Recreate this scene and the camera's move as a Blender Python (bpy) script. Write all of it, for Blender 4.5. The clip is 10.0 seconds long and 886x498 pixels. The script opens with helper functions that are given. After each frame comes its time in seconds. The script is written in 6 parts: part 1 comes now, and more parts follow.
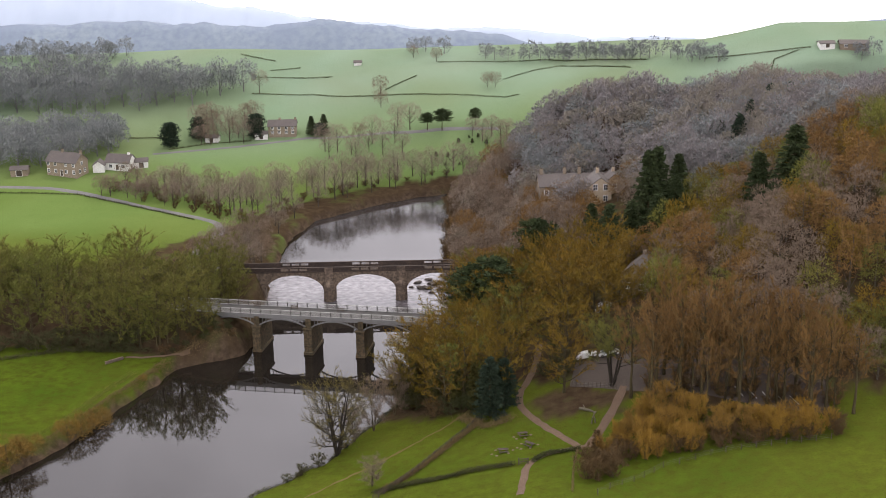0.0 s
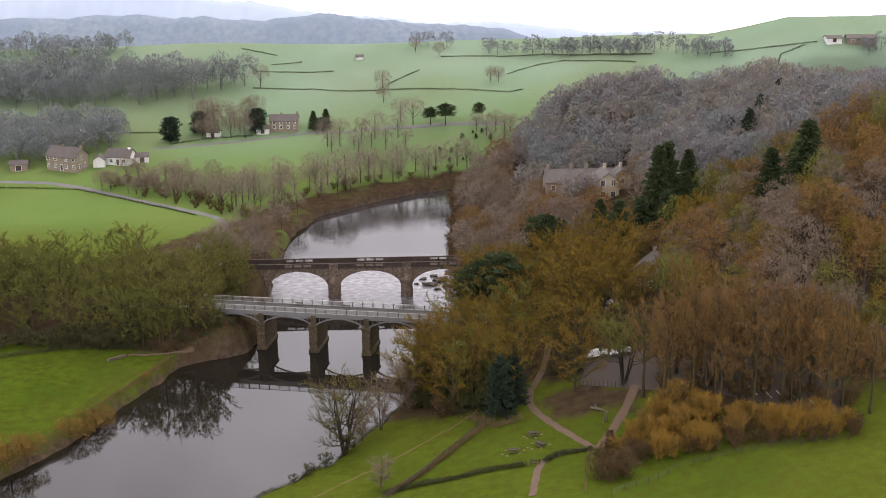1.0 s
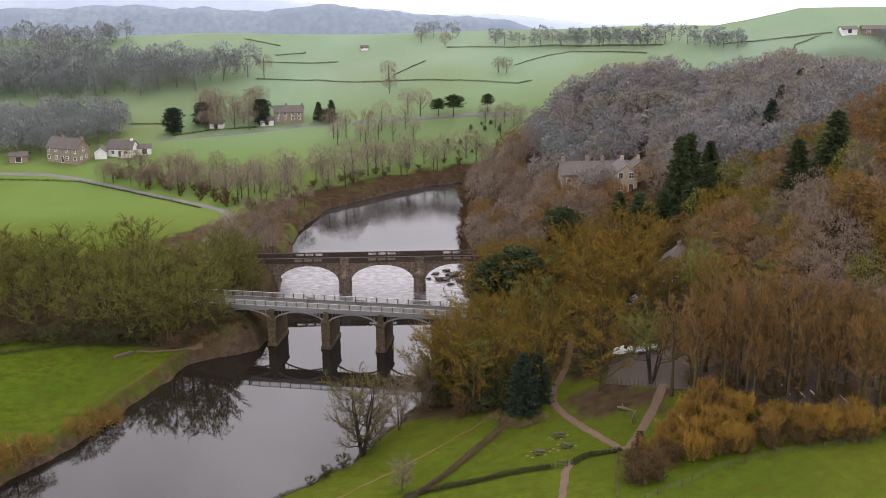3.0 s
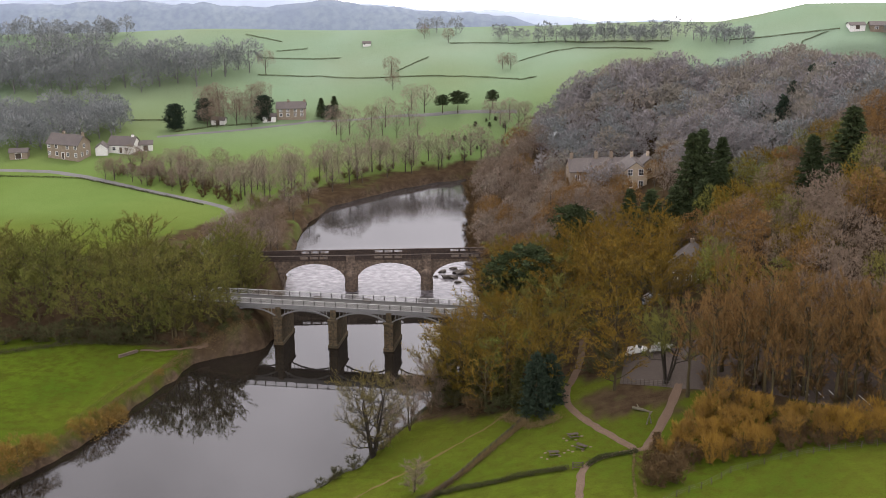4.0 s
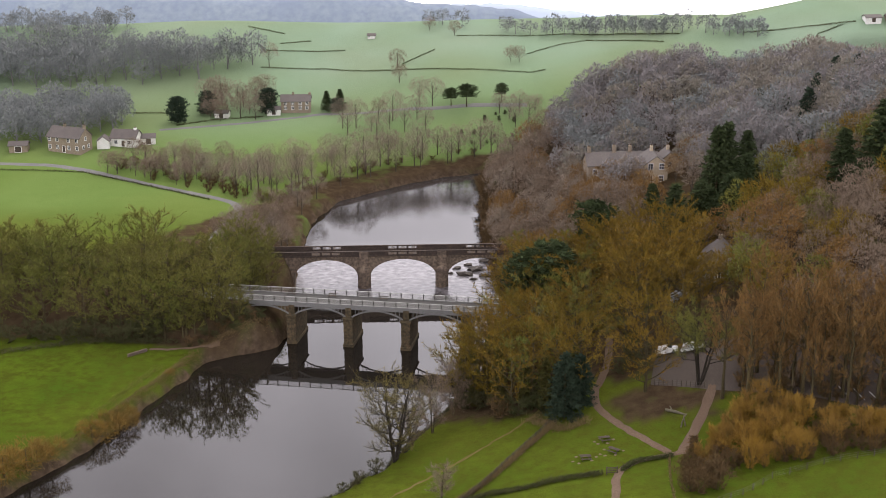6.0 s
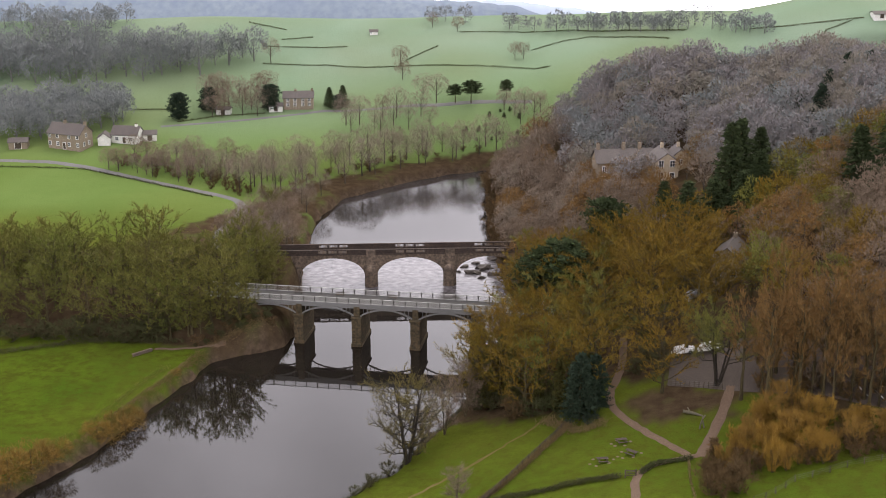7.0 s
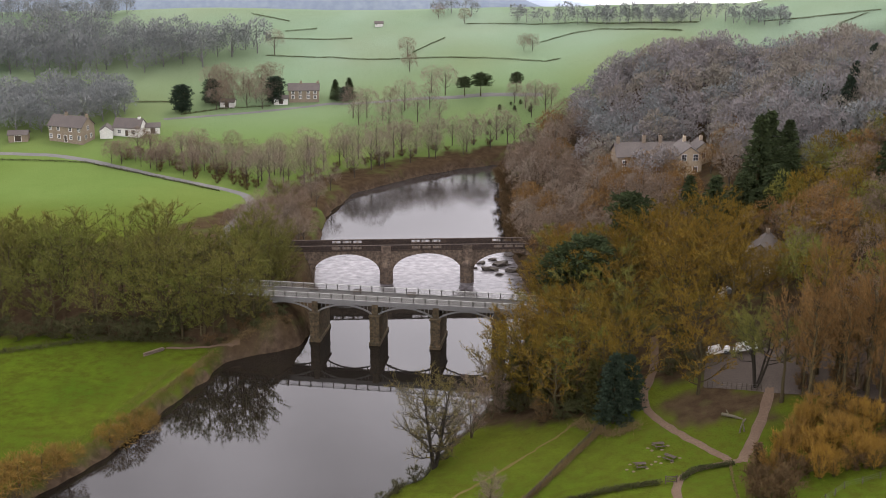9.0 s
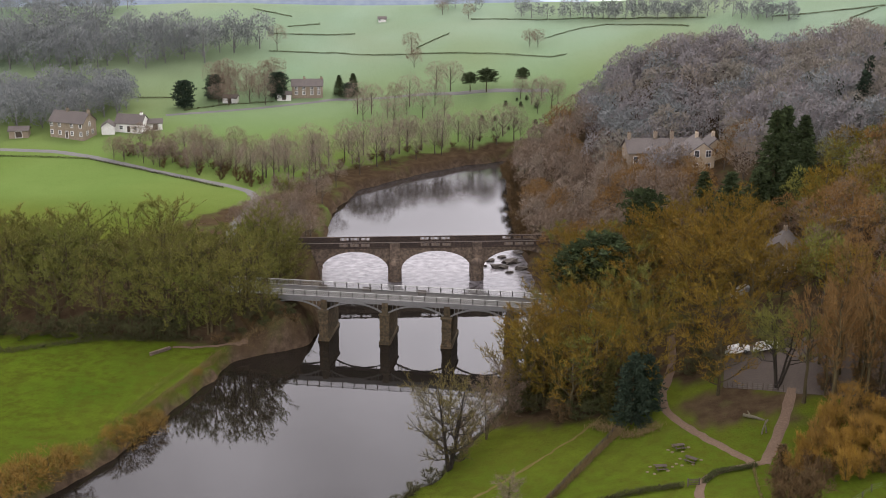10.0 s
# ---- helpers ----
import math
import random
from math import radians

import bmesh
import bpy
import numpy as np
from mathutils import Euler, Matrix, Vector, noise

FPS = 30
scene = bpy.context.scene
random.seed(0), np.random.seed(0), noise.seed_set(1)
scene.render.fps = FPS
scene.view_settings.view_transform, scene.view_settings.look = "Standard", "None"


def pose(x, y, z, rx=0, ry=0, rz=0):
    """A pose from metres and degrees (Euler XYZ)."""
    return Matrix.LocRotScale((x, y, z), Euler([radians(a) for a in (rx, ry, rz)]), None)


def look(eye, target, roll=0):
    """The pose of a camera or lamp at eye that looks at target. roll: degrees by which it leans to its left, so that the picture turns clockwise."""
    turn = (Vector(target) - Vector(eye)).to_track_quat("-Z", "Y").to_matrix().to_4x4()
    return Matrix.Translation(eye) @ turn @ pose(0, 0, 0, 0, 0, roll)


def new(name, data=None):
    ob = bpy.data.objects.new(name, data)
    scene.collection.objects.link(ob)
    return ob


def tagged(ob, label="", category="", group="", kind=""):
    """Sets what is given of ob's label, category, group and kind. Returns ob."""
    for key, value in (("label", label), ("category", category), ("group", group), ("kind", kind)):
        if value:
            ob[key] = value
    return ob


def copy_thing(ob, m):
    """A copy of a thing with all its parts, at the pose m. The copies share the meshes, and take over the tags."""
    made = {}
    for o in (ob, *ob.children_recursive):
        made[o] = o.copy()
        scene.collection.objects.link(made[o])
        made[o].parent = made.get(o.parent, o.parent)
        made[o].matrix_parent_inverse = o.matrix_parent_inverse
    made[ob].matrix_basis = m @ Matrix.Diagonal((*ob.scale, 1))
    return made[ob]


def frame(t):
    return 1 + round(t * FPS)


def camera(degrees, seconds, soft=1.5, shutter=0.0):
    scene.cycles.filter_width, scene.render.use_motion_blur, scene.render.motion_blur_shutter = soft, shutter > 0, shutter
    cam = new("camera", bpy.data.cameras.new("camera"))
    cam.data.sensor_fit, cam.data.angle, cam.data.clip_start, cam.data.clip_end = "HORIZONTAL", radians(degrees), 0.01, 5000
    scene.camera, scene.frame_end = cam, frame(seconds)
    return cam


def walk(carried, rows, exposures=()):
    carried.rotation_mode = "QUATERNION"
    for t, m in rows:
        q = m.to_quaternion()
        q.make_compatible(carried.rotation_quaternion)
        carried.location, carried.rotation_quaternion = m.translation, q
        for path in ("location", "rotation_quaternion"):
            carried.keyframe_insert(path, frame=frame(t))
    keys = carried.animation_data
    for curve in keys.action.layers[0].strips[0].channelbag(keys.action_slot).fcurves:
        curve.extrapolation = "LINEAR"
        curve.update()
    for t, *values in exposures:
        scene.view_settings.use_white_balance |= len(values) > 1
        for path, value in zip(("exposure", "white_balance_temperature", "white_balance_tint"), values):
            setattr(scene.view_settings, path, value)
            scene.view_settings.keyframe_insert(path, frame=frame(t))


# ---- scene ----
cam = camera(38, 10.0, soft=0.75)
# seconds, eye, target, roll
PATH = [
    (0, (31.962, -287.573, 114.335), (32.445, -192.018, 84.858), -0.839),
    (0.5, (30.790, -285.599, 113.882), (31.397, -190.102, 84.220), -0.779),
    (1, (29.580, -283.608, 113.368), (30.308, -188.161, 83.546), -0.725),
    (1.5, (28.333, -281.600, 112.805), (29.182, -186.198, 82.846), -0.677),
    (2, (27.048, -279.578, 112.206), (28.021, -184.215, 82.126), -0.631),
    (2.5, (25.726, -277.543, 111.580), (26.828, -182.214, 81.393), -0.587),
    (3, (24.368, -275.495, 110.936), (25.606, -180.198, 80.654), -0.543),
    (3.5, (22.976, -273.436, 110.282), (24.358, -178.169, 79.912), -0.498),
    (4, (21.552, -271.366, 109.623), (23.086, -176.128, 79.172), -0.451),
    (4.5, (20.098, -269.286, 108.964), (21.794, -174.075, 78.436), -0.403),
    (5, (18.618, -267.197, 108.309), (20.484, -172.013, 77.705), -0.352),
    (5.5, (17.116, -265.097, 107.658), (19.160, -169.941, 76.980), -0.299),
    (6, (15.594, -262.989, 107.013), (17.824, -167.861, 76.259), -0.245),
    (6.5, (14.059, -260.870, 106.372), (16.479, -165.772, 75.541), -0.188),
    (7, (12.515, -258.740, 105.733), (15.129, -163.673, 74.824), -0.131),
    (7.5, (10.968, -256.600, 105.093), (13.776, -161.565, 74.102), -0.075),
    (8, (9.423, -254.448, 104.446), (12.423, -159.446, 73.372), -0.019),
    (8.5, (7.889, -252.282, 103.786), (11.075, -157.314, 72.626), 0.033),
    (9, (6.370, -250.103, 103.105), (9.733, -155.170, 71.858), 0.080),
    (9.5, (4.876, -247.908, 102.394), (8.401, -153.010, 71.059), 0.120),
    (10, (3.415, -245.696, 101.642), (7.082, -150.831, 70.220), 0.151),
]
walk(cam, [(t, look(e, g, r)) for t, e, g, r in PATH])

# ---------------------------------------------------------------- sky and sun
SUN_ELEV, SUN_TURN = 52.0, 30.0
SKY_LOW, SKY_HIGH = 23.0, 12.5
world = bpy.data.worlds.new("overcast")
scene.world = world
world.use_nodes = True
wn, wl = world.node_tree.nodes, world.node_tree.links
wn.clear()
sky = wn.new("ShaderNodeTexSky")
sky.sky_type, sky.sun_disc = "NISHITA", False
sky.sun_elevation, sky.sun_rotation = radians(SUN_ELEV), radians(SUN_TURN)
sky.air_density, sky.dust_density, sky.ozone_density = 1.0, 4.0, 1.0
# a white layer of cloud over the blue: brightest low down and towards the veiled sun
coord = wn.new("ShaderNodeTexCoord")
split = wn.new("ShaderNodeSeparateXYZ")
cover_n = wn.new("ShaderNodeTexNoise")
cover_n.inputs["Scale"].default_value, cover_n.inputs["Detail"].default_value = 3.2, 4.0
cloud = wn.new("ShaderNodeMapRange")
cloud.inputs["From Min"].default_value, cloud.inputs["From Max"].default_value = 0.3, 0.7
cloud.inputs["To Min"].default_value, cloud.inputs["To Max"].default_value = 0.5, 1.4
low = wn.new("ShaderNodeMapRange")
low.interpolation_type = "SMOOTHSTEP"
low.inputs["From Min"].default_value, low.inputs["From Max"].default_value = 0.0, 0.85
low.inputs["To Min"].default_value, low.inputs["To Max"].default_value = SKY_LOW, SKY_HIGH
mul = wn.new("ShaderNodeMath")
mul.operation = "MULTIPLY"
tone = wn.new("ShaderNodeVectorMath")
tone.operation = "SCALE"
tone.inputs[0].default_value = (1.035, 0.975, 1.05)
mixn = wn.new("ShaderNodeMix")
mixn.data_type = "RGBA"
mixn.inputs["Factor"].default_value = 0.9
back = wn.new("ShaderNodeBackground")
back.inputs["Strength"].default_value = 0.13
wout = wn.new("ShaderNodeOutputWorld")
wl.new(coord.outputs["Generated"], cover_n.inputs["Vector"])
wl.new(coord.outputs["Generated"], split.inputs["Vector"])
wl.new(cover_n.outputs["Fac"], cloud.inputs["Value"])
wl.new(split.outputs["Z"], low.inputs["Value"])
wl.new(cloud.outputs["Result"], mul.inputs[0])
wl.new(low.outputs["Result"], mul.inputs[1])
wl.new(mul.outputs[0], tone.inputs["Scale"])
wl.new(sky.outputs["Color"], mixn.inputs[6])
wl.new(tone.outputs["Vector"], mixn.inputs[7])
wl.new(mixn.outputs[2], back.inputs["Color"])
wl.new(back.outputs["Background"], wout.inputs["Surface"])

sun = new("sun", bpy.data.lights.new("sun", "SUN"))
sun.data.energy, sun.data.angle, sun.data.color = 1.5, radians(20), (1.0, 0.95, 0.88)
_a, _e = radians(SUN_TURN), radians(SUN_ELEV)
sun.matrix_world = look((0, 0, 0), (-math.sin(_a) * math.cos(_e), -math.cos(_a) * math.cos(_e), -math.sin(_e)))
scene.view_settings.exposure = 0.0

# ---------------------------------------------------------------- materials
def material(name, rough=0.8, metal=0.0, spec=0.3):
    m = bpy.data.materials.new(name)
    m.use_nodes = True
    t = m.node_tree
    b = t.nodes["Principled BSDF"]
    b.inputs["Roughness"].default_value, b.inputs["Metallic"].default_value = rough, metal
    b.inputs["Specular IOR Level"].default_value = spec
    return m, t, b


def noise_fac(t, scale, detail=4.0, lo=0.35, hi=0.65, where="Object", rough=0.55, stretch=None):
    """A noise between 0 and 1 over the surface."""
    n, c, r = t.nodes.new("ShaderNodeTexNoise"), t.nodes.new("ShaderNodeTexCoord"), t.nodes.new("ShaderNodeMapRange")
    n.inputs["Scale"].default_value, n.inputs["Detail"].default_value, n.inputs["Roughness"].default_value = scale, detail, rough
    r.inputs["From Min"].default_value, r.inputs["From Max"].default_value = lo, hi
    if stretch:
        mp = t.nodes.new("ShaderNodeMapping")
        mp.inputs["Scale"].default_value = stretch
        t.links.new(c.outputs[where], mp.inputs["Vector"])
        t.links.new(mp.outputs["Vector"], n.inputs["Vector"])
    else:
        t.links.new(c.outputs[where], n.inputs["Vector"])
    t.links.new(n.outputs["Fac"], r.inputs["Value"])
    return r.outputs["Result"]


def blend(t, fac, a, b, mode="MIX"):
    """Mix of two colours (tuples or sockets) by a number or a socket."""
    m = t.nodes.new("ShaderNodeMix")
    m.data_type, m.blend_type = "RGBA", mode
    for key, v in (("Factor", fac), ("A", a), ("B", b)):
        i = [s for s in m.inputs if s.name == key and (key == "Factor" and s.type == "VALUE" or key != "Factor" and s.type == "RGBA")][0]
        if isinstance(v, (tuple, float, int)):
            i.default_value = (*v, 1) if isinstance(v, tuple) else v
        else:
            t.links.new(v, i)
    return [s for s in m.outputs if s.type == "RGBA"][0]


def bump(t, b, fac, strength, distance):
    n = t.nodes.new("ShaderNodeBump")
    n.inputs["Strength"].default_value, n.inputs["Distance"].default_value = strength, distance
    t.links.new(fac, n.inputs["Height"])
    t.links.new(n.outputs["Normal"], b.inputs["Normal"])


def mottled(name, a, b, c, big=0.3, small=4.0, rough=0.85, relief=0.3, depth=0.03, where="Object", random=0.0, spec=0.25, stretch=None):
    """Two scales of variation between three colours; random: change of brightness from object to object."""
    m, t, s = material(name, rough, 0, spec)
    f1, f2 = noise_fac(t, big, where=where, stretch=stretch), noise_fac(t, small, 5.0, where=where, stretch=stretch)
    col = blend(t, f2, blend(t, f1, a, b), c)
    if random:
        o, r = t.nodes.new("ShaderNodeObjectInfo"), t.nodes.new("ShaderNodeMapRange")
        r.inputs["To Min"].default_value, r.inputs["To Max"].default_value = 1 - random, 1 + random
        t.links.new(o.outputs["Random"], r.inputs["Value"])
        v = t.nodes.new("ShaderNodeHueSaturation")
        t.links.new(r.outputs["Result"], v.inputs["Value"])
        t.links.new(col, v.inputs["Color"])
        col = v.outputs["Color"]
    t.links.new(col, s.inputs["Base Color"])
    if relief:
        bump(t, s, f2, relief, depth)
    return m


def attribute(t, name):
    a = t.nodes.new("ShaderNodeAttribute")
    a.attribute_name = name
    return a.outputs["Fac"]


def ground_material():
    """Grass, woodland litter and bare earth, told apart by the ground's own attributes; the far grass colour holds
    painted haze.
    """
    m, t, s = material("ground_cover", 1.0, 0, 0.0)
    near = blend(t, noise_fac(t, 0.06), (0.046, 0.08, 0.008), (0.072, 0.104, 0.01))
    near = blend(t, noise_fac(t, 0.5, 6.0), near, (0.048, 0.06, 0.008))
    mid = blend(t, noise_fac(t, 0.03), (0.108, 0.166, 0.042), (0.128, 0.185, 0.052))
    # paler, bluer grass far off: distance haze painted into the base colour
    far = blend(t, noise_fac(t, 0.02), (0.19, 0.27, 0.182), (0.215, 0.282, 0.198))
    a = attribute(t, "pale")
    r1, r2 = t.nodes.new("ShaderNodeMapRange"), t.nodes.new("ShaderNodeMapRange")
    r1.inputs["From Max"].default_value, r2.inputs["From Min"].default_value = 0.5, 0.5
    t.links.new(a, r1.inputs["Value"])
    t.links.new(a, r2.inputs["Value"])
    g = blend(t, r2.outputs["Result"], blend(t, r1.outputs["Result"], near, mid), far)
    g = blend(t, noise_fac(t, 0.012, 3.0, 0.4, 0.62), g, blend(t, 0.3, g, (0.12, 0.12, 0.02)))
    tuft = noise_fac(t, 2.4, 4.0, 0.52, 0.72)
    g = blend(t, tuft, g, blend(t, 0.3, g, (0.03, 0.034, 0.006)))
    litter = blend(t, noise_fac(t, 0.5, 6.0), (0.045, 0.03, 0.018), (0.07, 0.05, 0.028))
    litter = blend(t, noise_fac(t, 0.12, 5.0, 0.55, 0.7), litter, (0.07, 0.075, 0.025))
    mud = blend(t, noise_fac(t, 0.8, 6.0), (0.045, 0.032, 0.022), (0.095, 0.068, 0.045))
    c = blend(t, attribute(t, "litter"), g, litter)
    c = blend(t, attribute(t, "mud"), c, mud)
    t.links.new(c, s.inputs["Base Color"])
    bump(t, s, noise_fac(t, 2.2, 7.0, 0.2, 0.8), 0.6, 0.25)
    return m


def water_material():
    m, t, s = material("river_water", 0.03, 0, 0.5)
    s.inputs["Base Color"].default_value = (0.012, 0.010, 0.008, 1)
    s.inputs["IOR"].default_value = 1.45
    calm = noise_fac(t, 0.35, 3.0, 0.2, 0.8, stretch=(1.0, 0.5, 1.0))
    lively = noise_fac(t, 1.3, 4.0, 0.2, 0.8)
    rapid = attribute(t, "rapid")
    n1, n2 = t.nodes.new("ShaderNodeBump"), t.nodes.new("ShaderNodeBump")
    n1.inputs["Strength"].default_value, n1.inputs["Distance"].default_value = 0.18, 0.05
    n2.inputs["Distance"].default_value = 0.25
    k = t.nodes.new("ShaderNodeMath")
    k.operation = "MULTIPLY"
    k.inputs[1].default_value = 0.16
    t.links.new(rapid, k.inputs[0])
    t.links.new(k.outputs[0], n2.inputs["Strength"])
    t.links.new(calm, n1.inputs["Height"])
    t.links.new(lively, n2.inputs["Height"])
    t.links.new(n1.outputs["Normal"], n2.inputs["Normal"])
    t.links.new(n2.outputs["Normal"], s.inputs["Normal"])
    # broken water is whiter
    foam = noise_fac(t, 0.7, 7.0, 0.25, 1.05, stretch=(0.7, 1.0, 1.0))
    k2 = t.nodes.new("ShaderNodeMath")
    k2.operation = "MULTIPLY"
    white = t.nodes.new("ShaderNodeMapRange")
    white.inputs["From Min"].default_value, white.inputs["From Max"].default_value = 0.3, 1.0
    t.links.new(rapid, white.inputs["Value"])
    t.links.new(foam, k2.inputs[0])
    t.links.new(white.outputs["Result"], k2.inputs[1])
    t.links.new(blend(t, k2.outputs[0], (0.012, 0.010, 0.008), (0.47, 0.44, 0.46)), s.inputs["Base Color"])
    return m


def twig_material(name, a, b, c):
    """Bare twigs: colours change from tree to tree and from twig to twig."""
    m, t, s = material(name, 0.9, 0, 0.1)
    o = t.nodes.new("ShaderNodeObjectInfo")
    g = t.nodes.new("ShaderNodeNewGeometry")
    ad = t.nodes.new("ShaderNodeMath")
    ad.operation = "ADD"
    t.links.new(o.outputs["Random"], ad.inputs[0])
    t.links.new(attribute(t, "tint"), ad.inputs[1])
    fr = t.nodes.new("ShaderNodeMath")
    fr.operation = "FRACT"
    t.links.new(ad.outputs[0], fr.inputs[0])
    col = blend(t, g.outputs["Random Per Island"], blend(t, fr.outputs[0], a, b), c)
    t.links.new(col, s.inputs["Base Color"])
    return m


GROUND, WATER = ground_material(), water_material()
BARK = mottled("bark", (0.046, 0.033, 0.018), (0.066, 0.048, 0.023), (0.074, 0.062, 0.026), 0.6, 5.0, 0.9, 0.5, 0.05, random=0.25)
DARK_BARK = mottled("dark_bark", (0.03, 0.024, 0.017), (0.042, 0.034, 0.022), (0.022, 0.018, 0.014), 0.6, 5.0, 0.9, 0.5, 0.05)
PALE_BARK = mottled("pale_bark", (0.16, 0.13, 0.095), (0.12, 0.095, 0.065), (0.1, 0.1, 0.06), 0.6, 5.0, 0.9, 0.5, 0.05, random=0.2)
MID_BARK = mottled("brown_bark", (0.075, 0.06, 0.044), (0.092, 0.076, 0.055), (0.062, 0.052, 0.038), 0.6, 5.0, 0.9, 0.3, 0.04, random=0.2)
TWIG_OLIVE = twig_material("twig_olive", (0.142, 0.11, 0.014), (0.228, 0.133, 0.021), (0.115, 0.079, 0.012))
TWIG_MOSS = twig_material("twig_moss", (0.125, 0.148, 0.028), (0.19, 0.165, 0.04), (0.1, 0.104, 0.026))
TWIG_RED = twig_material("twig_russet", (0.218, 0.124, 0.04), (0.185, 0.112, 0.042), (0.145, 0.085, 0.032))
TWIG_GREY = twig_material("twig_grey", (0.19, 0.145, 0.108), (0.2, 0.145, 0.098), (0.155, 0.12, 0.09))
TWIG_ROW = twig_material("twig_pinkish", (0.24, 0.185, 0.14), (0.22, 0.18, 0.14), (0.19, 0.155, 0.12))
# far and hillside woods: distance haze painted into twig and bark colours
TWIG_FAR = twig_material("twig_hazed_grey", (0.185, 0.2, 0.192), (0.215, 0.222, 0.21), (0.17, 0.182, 0.18))
TWIG_HILL = twig_material("twig_hazed_purple_grey", (0.208, 0.192, 0.184), (0.228, 0.202, 0.186), (0.19, 0.182, 0.182))
TWIG_HILL_WARM = twig_material("twig_hazed_brown_grey", (0.235, 0.2, 0.16), (0.205, 0.195, 0.155), (0.2, 0.178, 0.15))
FAR_BARK = mottled("hazed_bark", (0.15, 0.145, 0.14), (0.17, 0.162, 0.155), (0.13, 0.125, 0.122), 0.6, 5.0, 0.9, 0.0, 0.0)
# wooded ridges: blue distance haze is painted into the base colour
BLUE_HILL = mottled("hazed_wooded_hill", (0.2, 0.24, 0.295), (0.255, 0.3, 0.325), (0.185, 0.222, 0.28), 0.018, 0.3, 0.95, 0.0, 0.0)
CREAM_STONE = mottled("cream_stone", (0.5, 0.42, 0.3), (0.44, 0.36, 0.25), (0.36, 0.3, 0.22), 0.4, 3.0, 0.9, 0.2, 0.02)
# farthest hills: the pale blue is haze put into their colour
FAR_HILL = mottled("hazed_far_hill", (0.42, 0.48, 0.56), (0.44, 0.5, 0.58), (0.4, 0.46, 0.54), 0.004, 0.03, 0.95, 0.0, 0.0)
TWIG_GOLD = twig_material("twig_gold", (0.36, 0.215, 0.03), (0.2, 0.12, 0.035), (0.2, 0.12, 0.03))
TWIG_PALE = twig_material("twig_pale", (0.18, 0.158, 0.034), (0.14, 0.115, 0.034), (0.085, 0.066, 0.025))
IVY = twig_material("ivy_leaves", (0.07, 0.068, 0.02), (0.1, 0.085, 0.022), (0.05, 0.052, 0.018))
NEEDLE = twig_material("needles", (0.042, 0.058, 0.022), (0.052, 0.068, 0.026), (0.032, 0.044, 0.02))
NEEDLE_BLUE = twig_material("dark_needles", (0.03, 0.046, 0.028), (0.038, 0.054, 0.032), (0.024, 0.036, 0.024))
REED = twig_material("dead_grass", (0.235, 0.135, 0.026), (0.18, 0.105, 0.025), (0.125, 0.088, 0.026))
STRAW = twig_material("straw", (0.2, 0.15, 0.07), (0.17, 0.12, 0.055), (0.12, 0.085, 0.04))
HEDGE = twig_material("hedge_twigs", (0.06, 0.07, 0.025), (0.08, 0.065, 0.034), (0.05, 0.055, 0.022))
STONE = mottled("sandstone", (0.25, 0.19, 0.135), (0.16, 0.12, 0.088), (0.075, 0.058, 0.046), 0.3, 1.4, 0.9, 0.4, 0.04, random=0.12)
STONE_DARK = mottled("weathered_coping", (0.055, 0.04, 0.032), (0.085, 0.06, 0.045), (0.035, 0.028, 0.024), 0.5, 3.0, 0.9, 0.4, 0.03, random=0.12)
PIER_STONE = mottled("pier_stone", (0.115, 0.08, 0.045), (0.08, 0.06, 0.032), (0.04, 0.034, 0.02), 0.35, 1.6, 0.9, 0.4, 0.04, random=0.12)
IRON = mottled("grey_iron", (0.2, 0.205, 0.2), (0.16, 0.16, 0.155), (0.11, 0.105, 0.095), 0.6, 5.0, 0.55, 0.15, 0.01, random=0.08)
RAILING = mottled("pale_grey_paint", (0.5, 0.5, 0.465), (0.43, 0.43, 0.4), (0.28, 0.275, 0.25), 0.6, 6.0, 0.5, 0.1, 0.01, random=0.06)
DECK = mottled("pale_tarmac_deck", (0.085, 0.082, 0.077), (0.11, 0.105, 0.098), (0.062, 0.06, 0.055), 0.25, 4.0, 0.95, 0.3, 0.02, spec=0.08)
TROD = mottled("trodden_grass", (0.12, 0.1, 0.035), (0.15, 0.12, 0.05), (0.09, 0.08, 0.025), 0.4, 4.0, 1.0, 0.3, 0.02, spec=0.0)
GRAVEL = mottled("grey_tarmac", (0.078, 0.062, 0.05), (0.098, 0.078, 0.064), (0.06, 0.048, 0.04), 0.2, 5.0, 0.95, 0.4, 0.02)
LANE = mottled("pale_lane", (0.15, 0.147, 0.142), (0.19, 0.184, 0.176), (0.12, 0.116, 0.112), 0.2, 4.0, 0.95, 0.3, 0.02)
FLAG = mottled("pale_flagstone", (0.17, 0.14, 0.08), (0.14, 0.11, 0.065), (0.11, 0.09, 0.05), 0.8, 5.0, 0.9, 0.3, 0.02)
EARTH = mottled("path_earth", (0.12, 0.08, 0.052), (0.155, 0.108, 0.072), (0.095, 0.063, 0.042), 0.3, 4.0, 0.95, 0.4, 0.03)
TIMBER = mottled("weathered_wood", (0.1, 0.076, 0.054), (0.07, 0.054, 0.04), (0.05, 0.04, 0.032), 1.5, 9.0, 0.85, 0.3, 0.01, random=0.15)
WHITEWASH = mottled("white_render", (0.78, 0.77, 0.73), (0.7, 0.69, 0.65), (0.6, 0.59, 0.55), 0.3, 3.0, 0.85, 0.15, 0.01)
HOUSE_STONE = mottled("house_stone", (0.3, 0.245, 0.175), (0.24, 0.195, 0.14), (0.18, 0.145, 0.11), 0.4, 3.0, 0.9, 0.35, 0.03)
